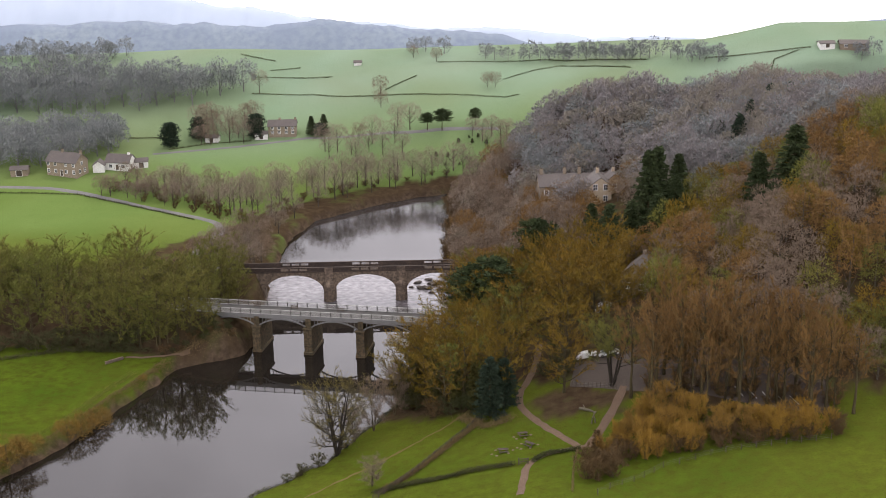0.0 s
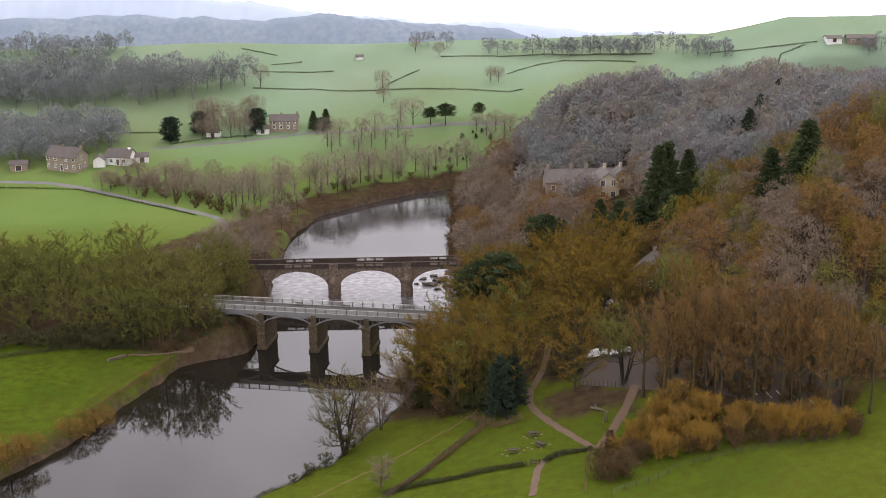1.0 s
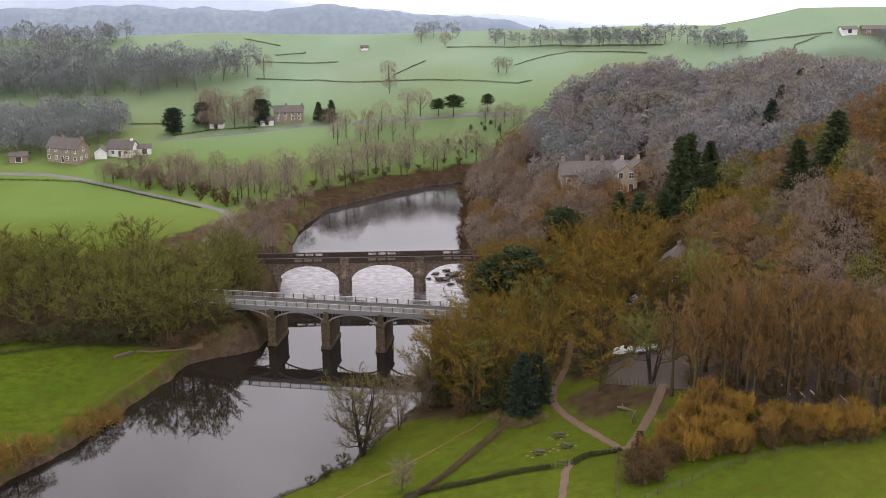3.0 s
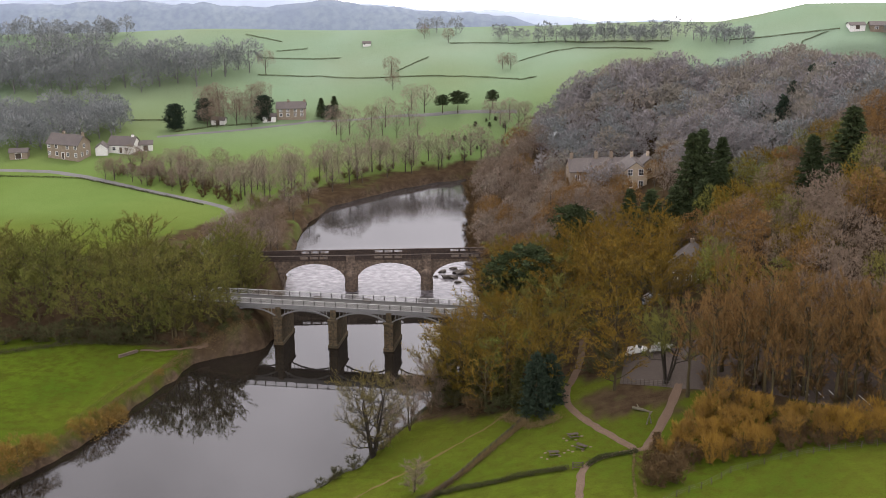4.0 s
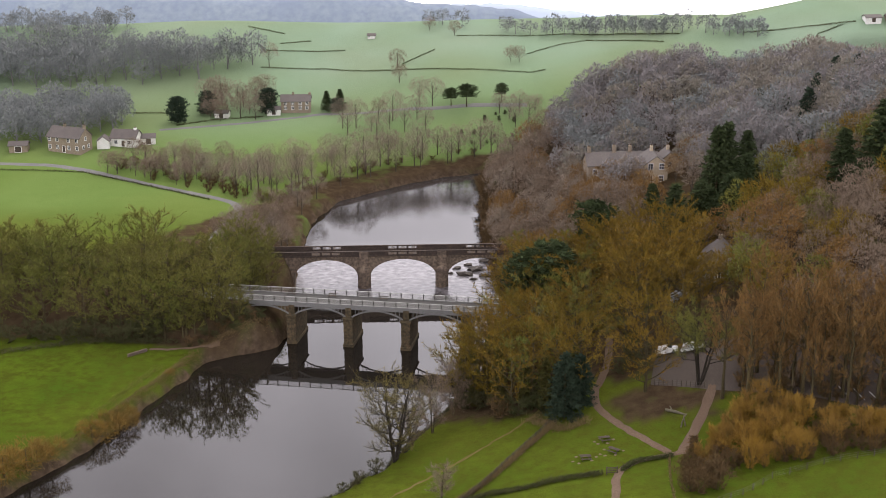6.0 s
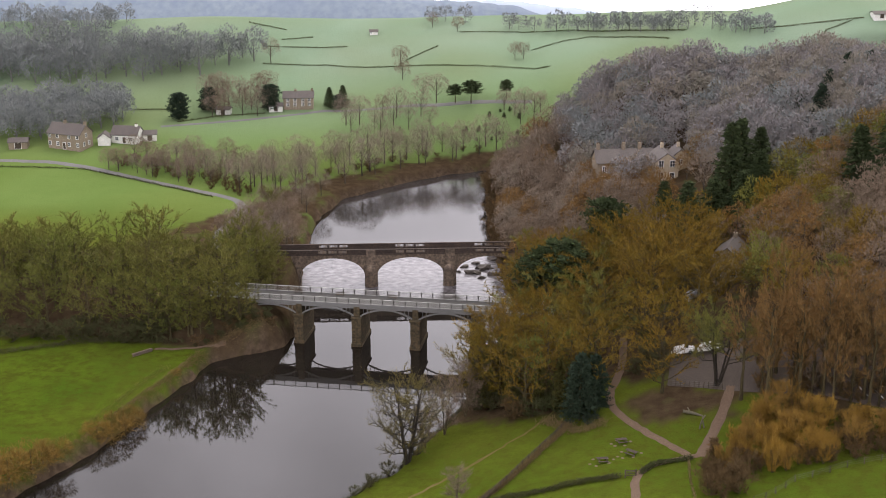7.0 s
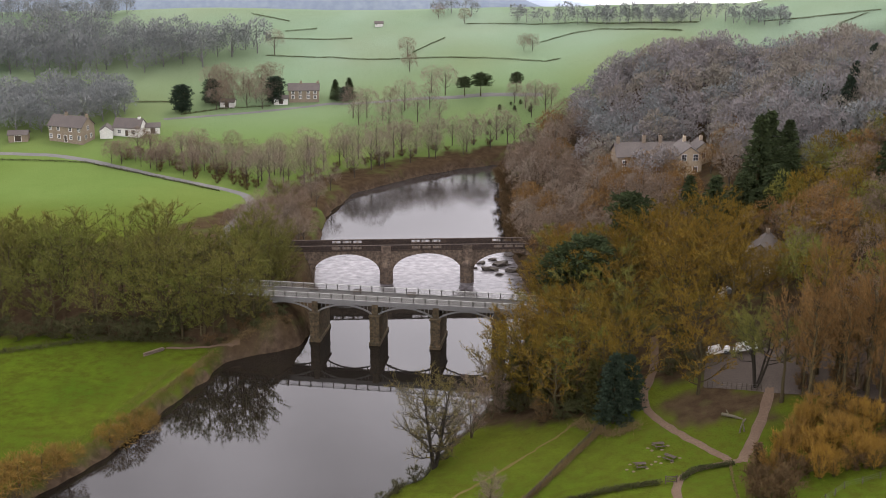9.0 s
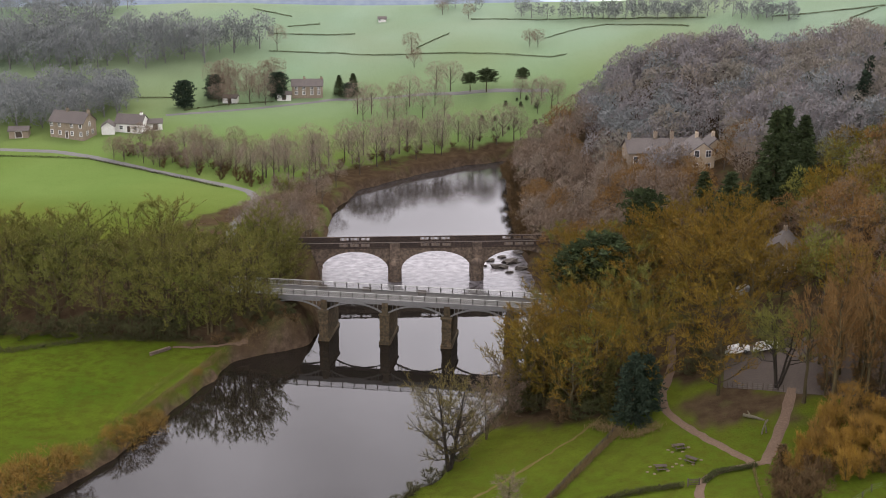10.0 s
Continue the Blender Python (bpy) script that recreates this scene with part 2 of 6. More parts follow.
SLATE = mottled("slate", (0.105, 0.088, 0.078), (0.135, 0.115, 0.1), (0.08, 0.07, 0.066), 0.4, 4.0, 0.7, 0.3, 0.02)
TWIG_BROWN = twig_material("twig_brown", (0.13, 0.08, 0.034), (0.105, 0.068, 0.03), (0.075, 0.052, 0.026))
POST_IRON = mottled("dark_iron_post", (0.07, 0.065, 0.06), (0.09, 0.085, 0.075), (0.05, 0.046, 0.042), 0.8, 6.0, 0.6, 0.1, 0.01)
SILVER = mottled("silver_car_paint", (0.3, 0.31, 0.33), (0.28, 0.29, 0.31), (0.26, 0.27, 0.28), 1.0, 8.0, 0.3, 0.0, 0.0, spec=0.5)
BOULDER = mottled("wet_rock", (0.1, 0.085, 0.07), (0.14, 0.12, 0.1), (0.06, 0.05, 0.045), 0.5, 3.0, 0.7, 0.5, 0.05)
CAR_PAINT = mottled("white_car_paint", (0.75, 0.76, 0.76), (0.72, 0.72, 0.72), (0.68, 0.68, 0.67), 1.0, 8.0, 0.3, 0.0, 0.0, spec=0.5)
RUBBER = mottled("rubber", (0.02, 0.02, 0.02), (0.03, 0.03, 0.03), (0.025, 0.025, 0.025), 2.0, 10.0, 0.8, 0.0, 0.0)
GLASS, _t, _s = material("window_glass", 0.08, 0, 0.6)
_s.inputs["Base Color"].default_value = (0.03, 0.034, 0.038, 1)
WHITE_PAINT = mottled("white_paint", (0.8, 0.8, 0.78), (0.74, 0.74, 0.72), (0.66, 0.65, 0.62), 0.8, 6.0, 0.5, 0.05, 0.005)

# ---------------------------------------------------------------- the lie of the land
LEFT_BANK = [(-92, -140), (-64, -82), (-54, -65), (-44, -48.5), (-39.6, -36), (-33, -20), (-29, -8), (-21, -4.2), (-15, -1), (-13, 8),
             (-15, 44), (-15, 60), (-14.5, 84), (-13, 98), (-7, 117), (12, 135), (25, 144), (38, 149), (70, 160), (130, 172), (260, 180)]
RIGHT_BANK = [(-40, -140), (-12, -84), (0, -70), (9, -60), (19, -40), (26, -25), (36, 3), (36, 30), (35, 42), (34.6, 70), (35.5, 104),
              (37, 130), (52, 141), (90, 148), (140, 156), (260, 163)]
RIVER = np.array(LEFT_BANK + RIGHT_BANK[::-1], float)


def line_distance(px, py, line):
    """Distance of many points from a chain of straight pieces."""
    best = np.full(px.shape, 1e9)
    for (ax, ay), (bx, by) in zip(line[:-1], line[1:]):
        ex, ey = bx - ax, by - ay
        s = np.clip(((px - ax) * ex + (py - ay) * ey) / (ex * ex + ey * ey), 0, 1)
        best = np.minimum(best, np.hypot(px - ax - s * ex, py - ay - s * ey))
    return best


def inside(px, py, poly):
    """Which of many points lie in a polygon."""
    odd = np.zeros(px.shape, bool)
    for (ax, ay), (bx, by) in zip(poly, np.roll(poly, -1, 0)):
        if ay != by:
            odd ^= ((ay > py) != (by > py)) & (px < (bx - ax) * (py - ay) / (by - ay) + ax)
    return odd


def step(a, b, v):
    s = np.clip((v - a) / (b - a), 0, 1)
    return s * s * (3 - 2 * s)


def waves(px, py, size, seed):
    """Cheap smooth unevenness, about -1 to 1."""
    r = np.random.RandomState(seed)
    out = 0
    for k in range(6):
        a, p, s = r.uniform(0, 6.28), r.uniform(0, 6.28), size * r.uniform(0.6, 1.7)
        out = out + np.sin((px * math.cos(a) + py * math.sin(a)) * 6.28 / s + p)
    return out / 6 * 1.6


def height(px, py):
    """The ground's height at many places."""
    px, py = np.asarray(px, float), np.asarray(py, float)
    wet = inside(px, py, RIVER)
    dl, dr = line_distance(px, py, LEFT_BANK), line_distance(px, py, RIGHT_BANK)
    d = np.where(wet, -np.minimum(dl, dr), np.minimum(dl, dr)) + waves(px, py, 9, 1) * 0.5
    right = np.clip((dl - dr) / 12, 0, 1) * (~wet)
    # left side: flat meadow, then fields that rise to a crest, sooner on the far bank's inner bend
    inner = step(-25, 42, px)
    left_z = 2.6 + 0.012 * np.clip(d, 0, 150) + 0.6 * waves(px, py, 90, 2) * step(20, 80, d)
    left_z += (1 - inner) * np.interp(py, (130, 150, 200, 245, 292), (0, 1.2, 5.6, 14.5, 26)) + inner * np.interp(py, (150, 162, 190, 240, 292), (0, 3, 14, 22, 27))
    left_z += 3.2 * np.exp(-((px + 75) / 45) ** 2 - ((py - 75) / 28) ** 2)
    left_z += 0.26 * np.clip(px - 60, 0, 110) * step(158, 180, py) * (1 - 0.85 * step(205, 290, py))
    left_z += 2.6 * np.exp(-((px + 78) / 34) ** 2 - ((py - 286) / 24) ** 2)
    # right side: park slope near, steep wooded side further on, with a knoll at its far end
    steep = step(-75, -15, py)
    dh, bend = line_distance(px, py, RIGHT_BANK[:12]), line_distance(px, py, RIGHT_BANK[11:])
    right_z = (0.17 + 0.27 * steep) * np.clip(dh - 2, 0, 60 + 35 * steep) + 0.06 * np.clip(dh - 60, 0, 300)
    right_z += 14 * np.exp(-((px - 76) / 33) ** 2 - ((py - 113) / 26) ** 2) + 4 * np.exp(-((px - 78) / 22) ** 2 - ((py - 45) / 22) ** 2)
    right_z -= (0.09 + 0.13 * step(115, 175, px)) * np.clip(py - 40, 0, 80) * step(88, 118, px)
    right_z = 1.6 + right_z * step(0, 24, bend) + 0.7 * waves(px, py, 40, 3) * step(10, 40, d)
    z = left_z * (1 - right) + right_z * right
    # the fields end in a low crest, and the land falls away behind it
    z = z - 0.3 * np.maximum(py - 292 + 0.1 * np.clip(px - 60, 0, 200), 0)
    # banks that carry the old railway and the road to their bridges
    ax, ay = px * 0.9816 - py * 0.1908, px * 0.1908 + py * 0.9816
    for s0, along, mid, half, top in (((-22.5, 1), ax, ay - 3.0, 4.0, 9.3), ((39, -1), ax, ay - 3.0, 4.2, 9.3), ((-16, 1), px, py - 40.5, 3.6, 8.2)):
        end = (along - s0[0]) * s0[1]
        off = np.maximum(np.maximum(np.abs(mid) - half, 0), np.maximum(end, 0))
        crest = top - 0.72 * off - 0.05 * np.maximum(-end - 12, 0)
        z = np.maximum(z, np.where(wet, -9, crest))
    bank = step(-1.3, 1.7, d)
    return -1.4 + (z + 1.4) * bank


def ground(x, y):
    return float(height(np.array([x]), np.array([y]))[0])


# ---------------------------------------------------------------- building helpers
def mesh_of(name, verts, faces, mat=None, smooth=False):
    me = bpy.data.meshes.new(name)
    if isinstance(faces, np.ndarray):
        k = faces.shape[1]
        me.vertices.add(len(verts))
        me.vertices.foreach_set("co", np.ascontiguousarray(verts, np.float32).ravel())
        me.loops.add(faces.size)
        me.loops.foreach_set("vertex_index", np.ascontiguousarray(faces, np.int32).ravel())
        me.polygons.add(len(faces))
        me.polygons.foreach_set("loop_start", np.arange(0, faces.size, k, dtype=np.int32))
        me.update(calc_edges=True)
    else:
        me.from_pydata([tuple(v) for v in verts], [], faces)
    if mat:
        me.materials.append(mat)
    if smooth:
        me.shade_smooth()
    return me


def thing(name, m=None, label="", category="", group="", kind=""):
    """An empty at the base of a thing."""
    ob = new(name)
    ob.empty_display_size = 0.3
    if m is not None:
        ob.matrix_basis = m
    return tagged(ob, label, category, group, kind)


def part(name, data, mat, parent, label="", m=None):
    """One mesh object under a thing or a part; data is a bmesh or a mesh."""
    if isinstance(data, bmesh.types.BMesh):
        me = bpy.data.meshes.new(name)
        data.to_mesh(me)
        data.free()
    else:
        me = data
    if mat and not me.materials:
        me.materials.append(mat)
    ob = new(name, me)
    ob.parent = parent
    if m is not None:
        ob.matrix_basis = m
    return tagged(ob, label)


def put_box(bm, x0, x1, y0, y1, z0, z1, bevel=0.0):
    """An upright block in a bmesh."""
    r = bmesh.ops.create_cube(bm, size=1)
    for v in r["verts"]:
        v.co = Vector((x0 + (v.co.x + 0.5) * (x1 - x0), y0 + (v.co.y + 0.5) * (y1 - y0), z0 + (v.co.z + 0.5) * (z1 - z0)))
    if bevel:
        es = list({e for v in r["verts"] for e in v.link_edges})
        bmesh.ops.bevel(bm, geom=es, offset=bevel, segments=1, affect="EDGES")


def block(x0, x1, y0, y1, z0, z1, bevel=0.0):
    bm = bmesh.new()
    put_box(bm, x0, x1, y0, y1, z0, z1, bevel)
    return bm


def bar(bm, a, b, w, h=None):
    """A straight square bar between two places."""
    a, b = Vector(a), Vector(b)
    h = h or w
    d = (b - a).normalized()
    s = d.cross(Vector((0, 0, 1)))
    s = s.normalized() if s.length > 1e-3 else Vector((1, 0, 0))
    u = s.cross(d)
    ring = [[bm.verts.new(p + s * (i * w / 2) + u * (j * h / 2)) for i, j in ((-1, -1), (1, -1), (1, 1), (-1, 1))] for p in (a, b)]
    for k in range(4):
        bm.faces.new((ring[0][k], ring[0][(k + 1) % 4], ring[1][(k + 1) % 4], ring[1][k]))
    bm.faces.new(ring[0][::-1])
    bm.faces.new(ring[1])


def strip_mesh(name, line, width, lift, mat, spacing=1.2, ragged=0.15, seed=0):
    """A path or road that lies on the ground, with a thin edge and ragged sides."""
    r = random.Random(seed)
    pts = []
    for (ax, ay), (bx, by) in zip(line[:-1], line[1:]):
        n = max(1, int(math.hypot(bx - ax, by - ay) / spacing))
        pts += [(ax + (bx - ax) * i / n, ay + (by - ay) * i / n) for i in range(n)]
    pts.append(line[-1])
    for _ in range(3):
        pts = [pts[0]] + [((a[0] + 2 * b[0] + c[0]) / 4, (a[1] + 2 * b[1] + c[1]) / 4) for a, b, c in zip(pts, pts[1:], pts[2:])] + [pts[-1]]
    flat, drop, faces, n = [], [], [], 6
    for i, p in enumerate(pts):
        q, o = pts[min(i + 1, len(pts) - 1)], pts[max(i - 1, 0)]
        dx, dy = q[0] - o[0], q[1] - o[1]
        k = math.hypot(dx, dy) or 1
        nx, ny = -dy / k, dx / k
        wl, wr = width / 2 + r.uniform(-ragged, ragged), width / 2 + r.uniform(-ragged, ragged)
        for j in range(n + 1):
            s = -wl + (wl + wr) * j / n
            flat.append((p[0] + nx * s, p[1] + ny * s))
            drop.append(lift if 0 < j < n else -0.12)
    flat = np.array(flat)
    verts = np.column_stack([flat, height(flat[:, 0], flat[:, 1]) + np.array(drop)])
    for i in range(len(pts) - 1):
        for j in range(n):
            a = i * (n + 1) + j
            faces.append((a, a + 1, a + n + 2, a + n + 1))
    me = mesh_of(name, verts, faces, mat, True)
    return new(name, me)


# ---------------------------------------------------------------- ground and water
def spaced(lo, hi, fine, first, last, grow):
    """Grid lines: fine in the middle, wider and wider outside."""
    mid = list(np.arange(lo, hi + 1e-6, fine))
    a, s = [], fine
    while (a[-1] if a else lo) > first:
        s *= grow
        a.append((a[-1] if a else lo) - s)
    b, s = [], fine
    while (b[-1] if b else hi) < last:
        s *= grow
        b.append((b[-1] if b else hi) + s)
    return np.array(a[::-1] + mid + b)


def build_ground():
    gx, gy = spaced(-80, 112, 1.3, -2600, 2600, 1.1), spaced(-100, 165, 1.3, -900, 3200, 1.07)
    X, Y = np.meshgrid(gx, gy)
    Zs = height(X.ravel(), Y.ravel())
    nx, ny = len(gx), len(gy)
    idx = np.arange(nx * ny).reshape(ny, nx)
    faces = np.stack([idx[:-1, :-1], idx[:-1, 1:], idx[1:, 1:], idx[1:, :-1]], -1).reshape(-1, 4)
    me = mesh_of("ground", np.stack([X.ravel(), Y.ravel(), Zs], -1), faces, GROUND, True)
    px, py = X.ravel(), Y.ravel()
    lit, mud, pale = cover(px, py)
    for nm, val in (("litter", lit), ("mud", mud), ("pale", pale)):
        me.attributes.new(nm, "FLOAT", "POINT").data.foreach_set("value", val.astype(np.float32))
    ob = new("ground", me)
    tagged(ob, "green meadows, brown woodland floor and river banks", "ground", kind="structure")


def cover(px, py):
    """How far the ground is leaf litter or bare mud, and how far its grass is paled by painted haze."""
    wet = inside(px, py, RIVER)
    d = np.minimum(line_distance(px, py, LEFT_BANK), line_distance(px, py, RIGHT_BANK))
    rag = waves(px, py, 7, 5) * 1.6 + waves(px, py, 2.6, 6) * 0.8
    lit = np.zeros(px.shape)
    for poly in WOOD_FLOORS:
        p = np.array(poly, float)
        e = line_distance(px, py, poly + [poly[0]])
        s = np.where(inside(px, py, p), e, -e) + rag
        lit = np.maximum(lit, step(-1.5, 1.5, s))
    mud = np.where(wet, 1.0, 1 - step(0.2, 1.1, d + rag * 0.3))
    # up to half: brighter field grass; beyond: haze put into the grass colour
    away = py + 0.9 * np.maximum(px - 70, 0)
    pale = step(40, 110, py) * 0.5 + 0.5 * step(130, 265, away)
    return lit, mud, pale


WOOD_FLOORS = [
    [(-12, 90), (-11, 98), (-4, 114), (13, 132), (26, 141), (40, 146), (62, 154), (58, 163), (38, 157), (20, 151), (2, 141), (-16, 126), (-26, 112), (-36, 92)],
    [(-140, -2), (-60, 0), (-37, -6.5), (-28, -8), (-20, -5), (-13, -2), (-12, 8), (-16, 60), (-16, 95), (-36, 92), (-60, 55), (-140, 45)],
    [(18, -44), (37, -52), (50, -44), (58, -50), (70, -56), (84, -66), (150, -60), (300, 0), (300, 160), (100, 144), (36, 140), (33, 104), (32, 60), (33, 0)],
    [(49.5, -55.5), (53, -51), (58, -49), (68.5, -55.5), (67, -62.5), (61, -61), (54, -60), (51, -59)],
]
build_ground()

gx, gy = np.arange(-110, 275, 5.0), np.arange(-150, 200, 5.0)
X, Y = np.meshgrid(gx, gy)
idx = np.arange(X.size).reshape(X.shape)
me = mesh_of("river_water", np.stack([X.ravel(), Y.ravel(), np.zeros(X.size)], -1), np.stack([idx[:-1, :-1], idx[:-1, 1:], idx[1:, 1:], idx[1:, :-1]], -1).reshape(-1, 4), WATER, True)
rapid = np.exp(-((Y.ravel() - 48) / 26) ** 2) * step(12, 26, Y.ravel()) + 0.4 * step(80, 112, Y.ravel())
me.attributes.new("rapid", "FLOAT", "POINT").data.foreach_set("value", rapid.astype(np.float32))
tagged(new("river_water", me), "dark calm river reflecting a pale sky", "river", kind="structure")


def hill_line(name, away, line, rough, mat, label):
    """One of the last hills far behind the valley: crest given by eye, uneven with woods."""
    xs = np.arange(line[0][0], line[-1][0], 3.0)
    crest = np.interp(xs, [p[0] for p in line], [p[1] for p in line]) + rough * (waves(xs, xs * 0, 60, 21) + 0.7 * waves(xs, xs * 0, 17, 22) + 0.5 * waves(xs, xs * 0, 7, 23))
    rows = ((-90, 150), (-45, 48), (-20, 17), (-6, 3), (0, 0), (30, 4), (120, 60))
    V = np.concatenate([np.stack([xs, away + r + 0 * xs, crest - drop - rough * 0.8 * waves(xs, xs * 0 + r, 23, 24 + k)], -1) for k, (r, drop) in enumerate(rows)])
    n = len(xs)
    F = np.array([(k * n + i, k * n + i + 1, (k + 1) * n + i + 1, (k + 1) * n + i) for k in range(len(rows) - 1) for i in range(n - 1)])
    tagged(new(name, mesh_of(name, V, F, mat, True)), label, "hills", kind="structure")


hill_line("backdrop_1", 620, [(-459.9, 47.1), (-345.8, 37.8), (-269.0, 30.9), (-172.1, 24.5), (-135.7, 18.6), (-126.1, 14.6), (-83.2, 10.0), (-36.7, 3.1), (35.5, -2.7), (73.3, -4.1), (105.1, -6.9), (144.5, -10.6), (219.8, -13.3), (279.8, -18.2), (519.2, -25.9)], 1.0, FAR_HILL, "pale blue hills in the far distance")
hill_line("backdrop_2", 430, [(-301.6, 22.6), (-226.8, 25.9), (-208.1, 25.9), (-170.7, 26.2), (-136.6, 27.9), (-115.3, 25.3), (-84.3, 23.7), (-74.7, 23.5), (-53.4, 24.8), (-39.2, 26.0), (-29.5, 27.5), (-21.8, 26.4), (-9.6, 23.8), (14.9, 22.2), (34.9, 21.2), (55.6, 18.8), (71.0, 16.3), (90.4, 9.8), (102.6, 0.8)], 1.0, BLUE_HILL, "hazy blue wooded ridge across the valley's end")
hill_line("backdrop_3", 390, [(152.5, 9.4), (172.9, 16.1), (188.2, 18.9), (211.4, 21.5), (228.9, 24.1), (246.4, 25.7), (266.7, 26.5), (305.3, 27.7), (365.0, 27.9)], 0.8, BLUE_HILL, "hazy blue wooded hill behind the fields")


# ---------------------------------------------------------------- trees
def tube(V, F, line, radii, sides):
    """Adds a tapered tube along a line of points to lists of vertices and faces."""
    start = len(V)
    for i, p in enumerate(line):
        d = (line[min(i + 1, len(line) - 1)] - line[max(i - 1, 0)])
        d = d / (np.linalg.norm(d) + 1e-9)
        s = np.cross(d, (0.3, 0.2, 0.93) if abs(d[2]) < 0.9 else (1, 0, 0))
        s /= np.linalg.norm(s)
        u = np.cross(s, d)
        for k in range(sides):
            a = 6.2832 * k / sides
            V.append(p + (s * math.cos(a) + u * math.sin(a)) * radii[i])
    for i in range(len(line) - 1):
        for k in range(sides):
            a, b = start + i * sides + k, start + i * sides + (k + 1) % sides
            F.append((a, b, b + sides, a + sides))


def bare_tree(seed, tall, wide, clear=0.3, limbs=13, subs=6, twigs=16, lift=0.6, stems=1, twig_len=1.3, twig_w=0.055, light=False, girth=1.0, spread=0.6, even=0.65):
    """A leafless tree: meshes for the trunk with its limbs and for the crown of twigs."""
    r = np.random.RandomState(seed)
    V, F, TV, TF = [], [], [], []
    thick = (0.012 * tall + 0.08) * girth

    def slivers(c, d, n):
        dd = d * 0.4 + r.normal(size=(n, 3)) * spread + np.array([0, 0, 0.45 * lift + 0.2])
        dd /= np.linalg.norm(dd, axis=1, keepdims=True)
        s = np.cross(dd, r.normal(size=(n, 3)))
        s /= np.linalg.norm(s, axis=1, keepdims=True) + 1e-9
        w = twig_w * r.uniform(0.7, 1.3, (n, 1)) / 2
        TV.append(np.stack([c - s * w, c + s * w, c + dd * twig_len * r.uniform(0.4, 1.3, (n, 1))], 1).reshape(-1, 3))

    for st in range(stems):
        a0 = r.uniform(0, 6.28)
        lean = np.array([math.cos(a0), math.sin(a0), 0]) * (0.0 if stems == 1 else wide * r.uniform(0.25, 0.6))
        top = tall * r.uniform(0.78, 0.9)
        n = 8
        trunk = [np.array([0.0, 0, -0.3]) + np.array([0, 0, (top + 0.3) * i / n]) + lean * (i / n) ** 0.8 + np.append(r.normal(size=2) * 0.012 * tall * (i / n), 0) for i in range(n + 1)]
        k = 1 / math.sqrt(stems)
        tube(V, F, trunk, [k * thick * (1.25 if i == 0 else 1 - 0.86 * i / n) for i in range(n + 1)], 6)
        for i in range(limbs):
            s = clear + (0.97 - clear) * ((i + r.uniform(0, 0.8)) / limbs)
            j = min(int(s * n), n - 1)
            p = trunk[j] + (trunk[j + 1] - trunk[j]) * (s * n - j)
            a = i * 2.4 + r.uniform(-0.5, 0.5) + a0
            h = p[2] / tall
            reach = wide * math.sqrt(max(0.06, 1 - ((h - 0.5) / 0.56) ** 2)) * r.uniform(even, 1.1) / (1 if stems == 1 else 1.4)
            up = lift * reach * r.uniform(0.7, 1.5)
            end = p + np.array([math.cos(a) * reach, math.sin(a) * reach, min(up, tall * 0.98 - p[2])])
            mid = (p + end) / 2 + np.array([math.cos(a) * 0.06, math.sin(a) * 0.06, -0.12]) * reach + r.normal(size=3) * 0.03 * reach
            limb = [p, (p + mid) / 2 + r.normal(size=3) * 0.015 * reach, mid, (mid + end) / 2 + r.normal(size=3) * 0.02 * reach, end]
            lr = k * thick * (1 - 0.8 * s) * 0.5
            if light:
                tube(V, F, limb[::2], [lr, lr * 0.6, 0.02], 3)
            else:
                tube(V, F, limb, [lr, lr * 0.8, lr * 0.6, lr * 0.4, 0.015], 4)
            for q in range(subs):
                u = 0.25 + 0.75 * (q + r.uniform(0, 1)) / subs
                jj = min(int(u * 4), 3)
                b = limb[jj] + (limb[jj + 1] - limb[jj]) * (u * 4 - jj)
                d = np.array([math.cos(a), math.sin(a), 0.5]) + r.normal(size=3) * 0.65 + np.array([0, 0, lift * 0.7])
                d /= np.linalg.norm(d)
                ln = reach * r.uniform(0.28, 0.5) + 0.5
                e = b + d * ln
                if e[2] > tall:
                    e[2] = tall - r.uniform(0, 0.6)
                m2 = (b + e) / 2 + r.normal(size=3) * 0.06 * ln
                if not light:
                    tube(V, F, [b, e], [lr * 0.42, 0.015], 3)
                g = r.uniform(0.1, 1.0, (twigs, 1))
                slivers(np.where(g < 0.5, b + (m2 - b) * g * 2, m2 + (e - m2) * (g * 2 - 1)), d, twigs)
    TV = np.concatenate(TV)
    return np.array(V), np.array(F), TV, np.arange(len(TV)).reshape(-1, 3)


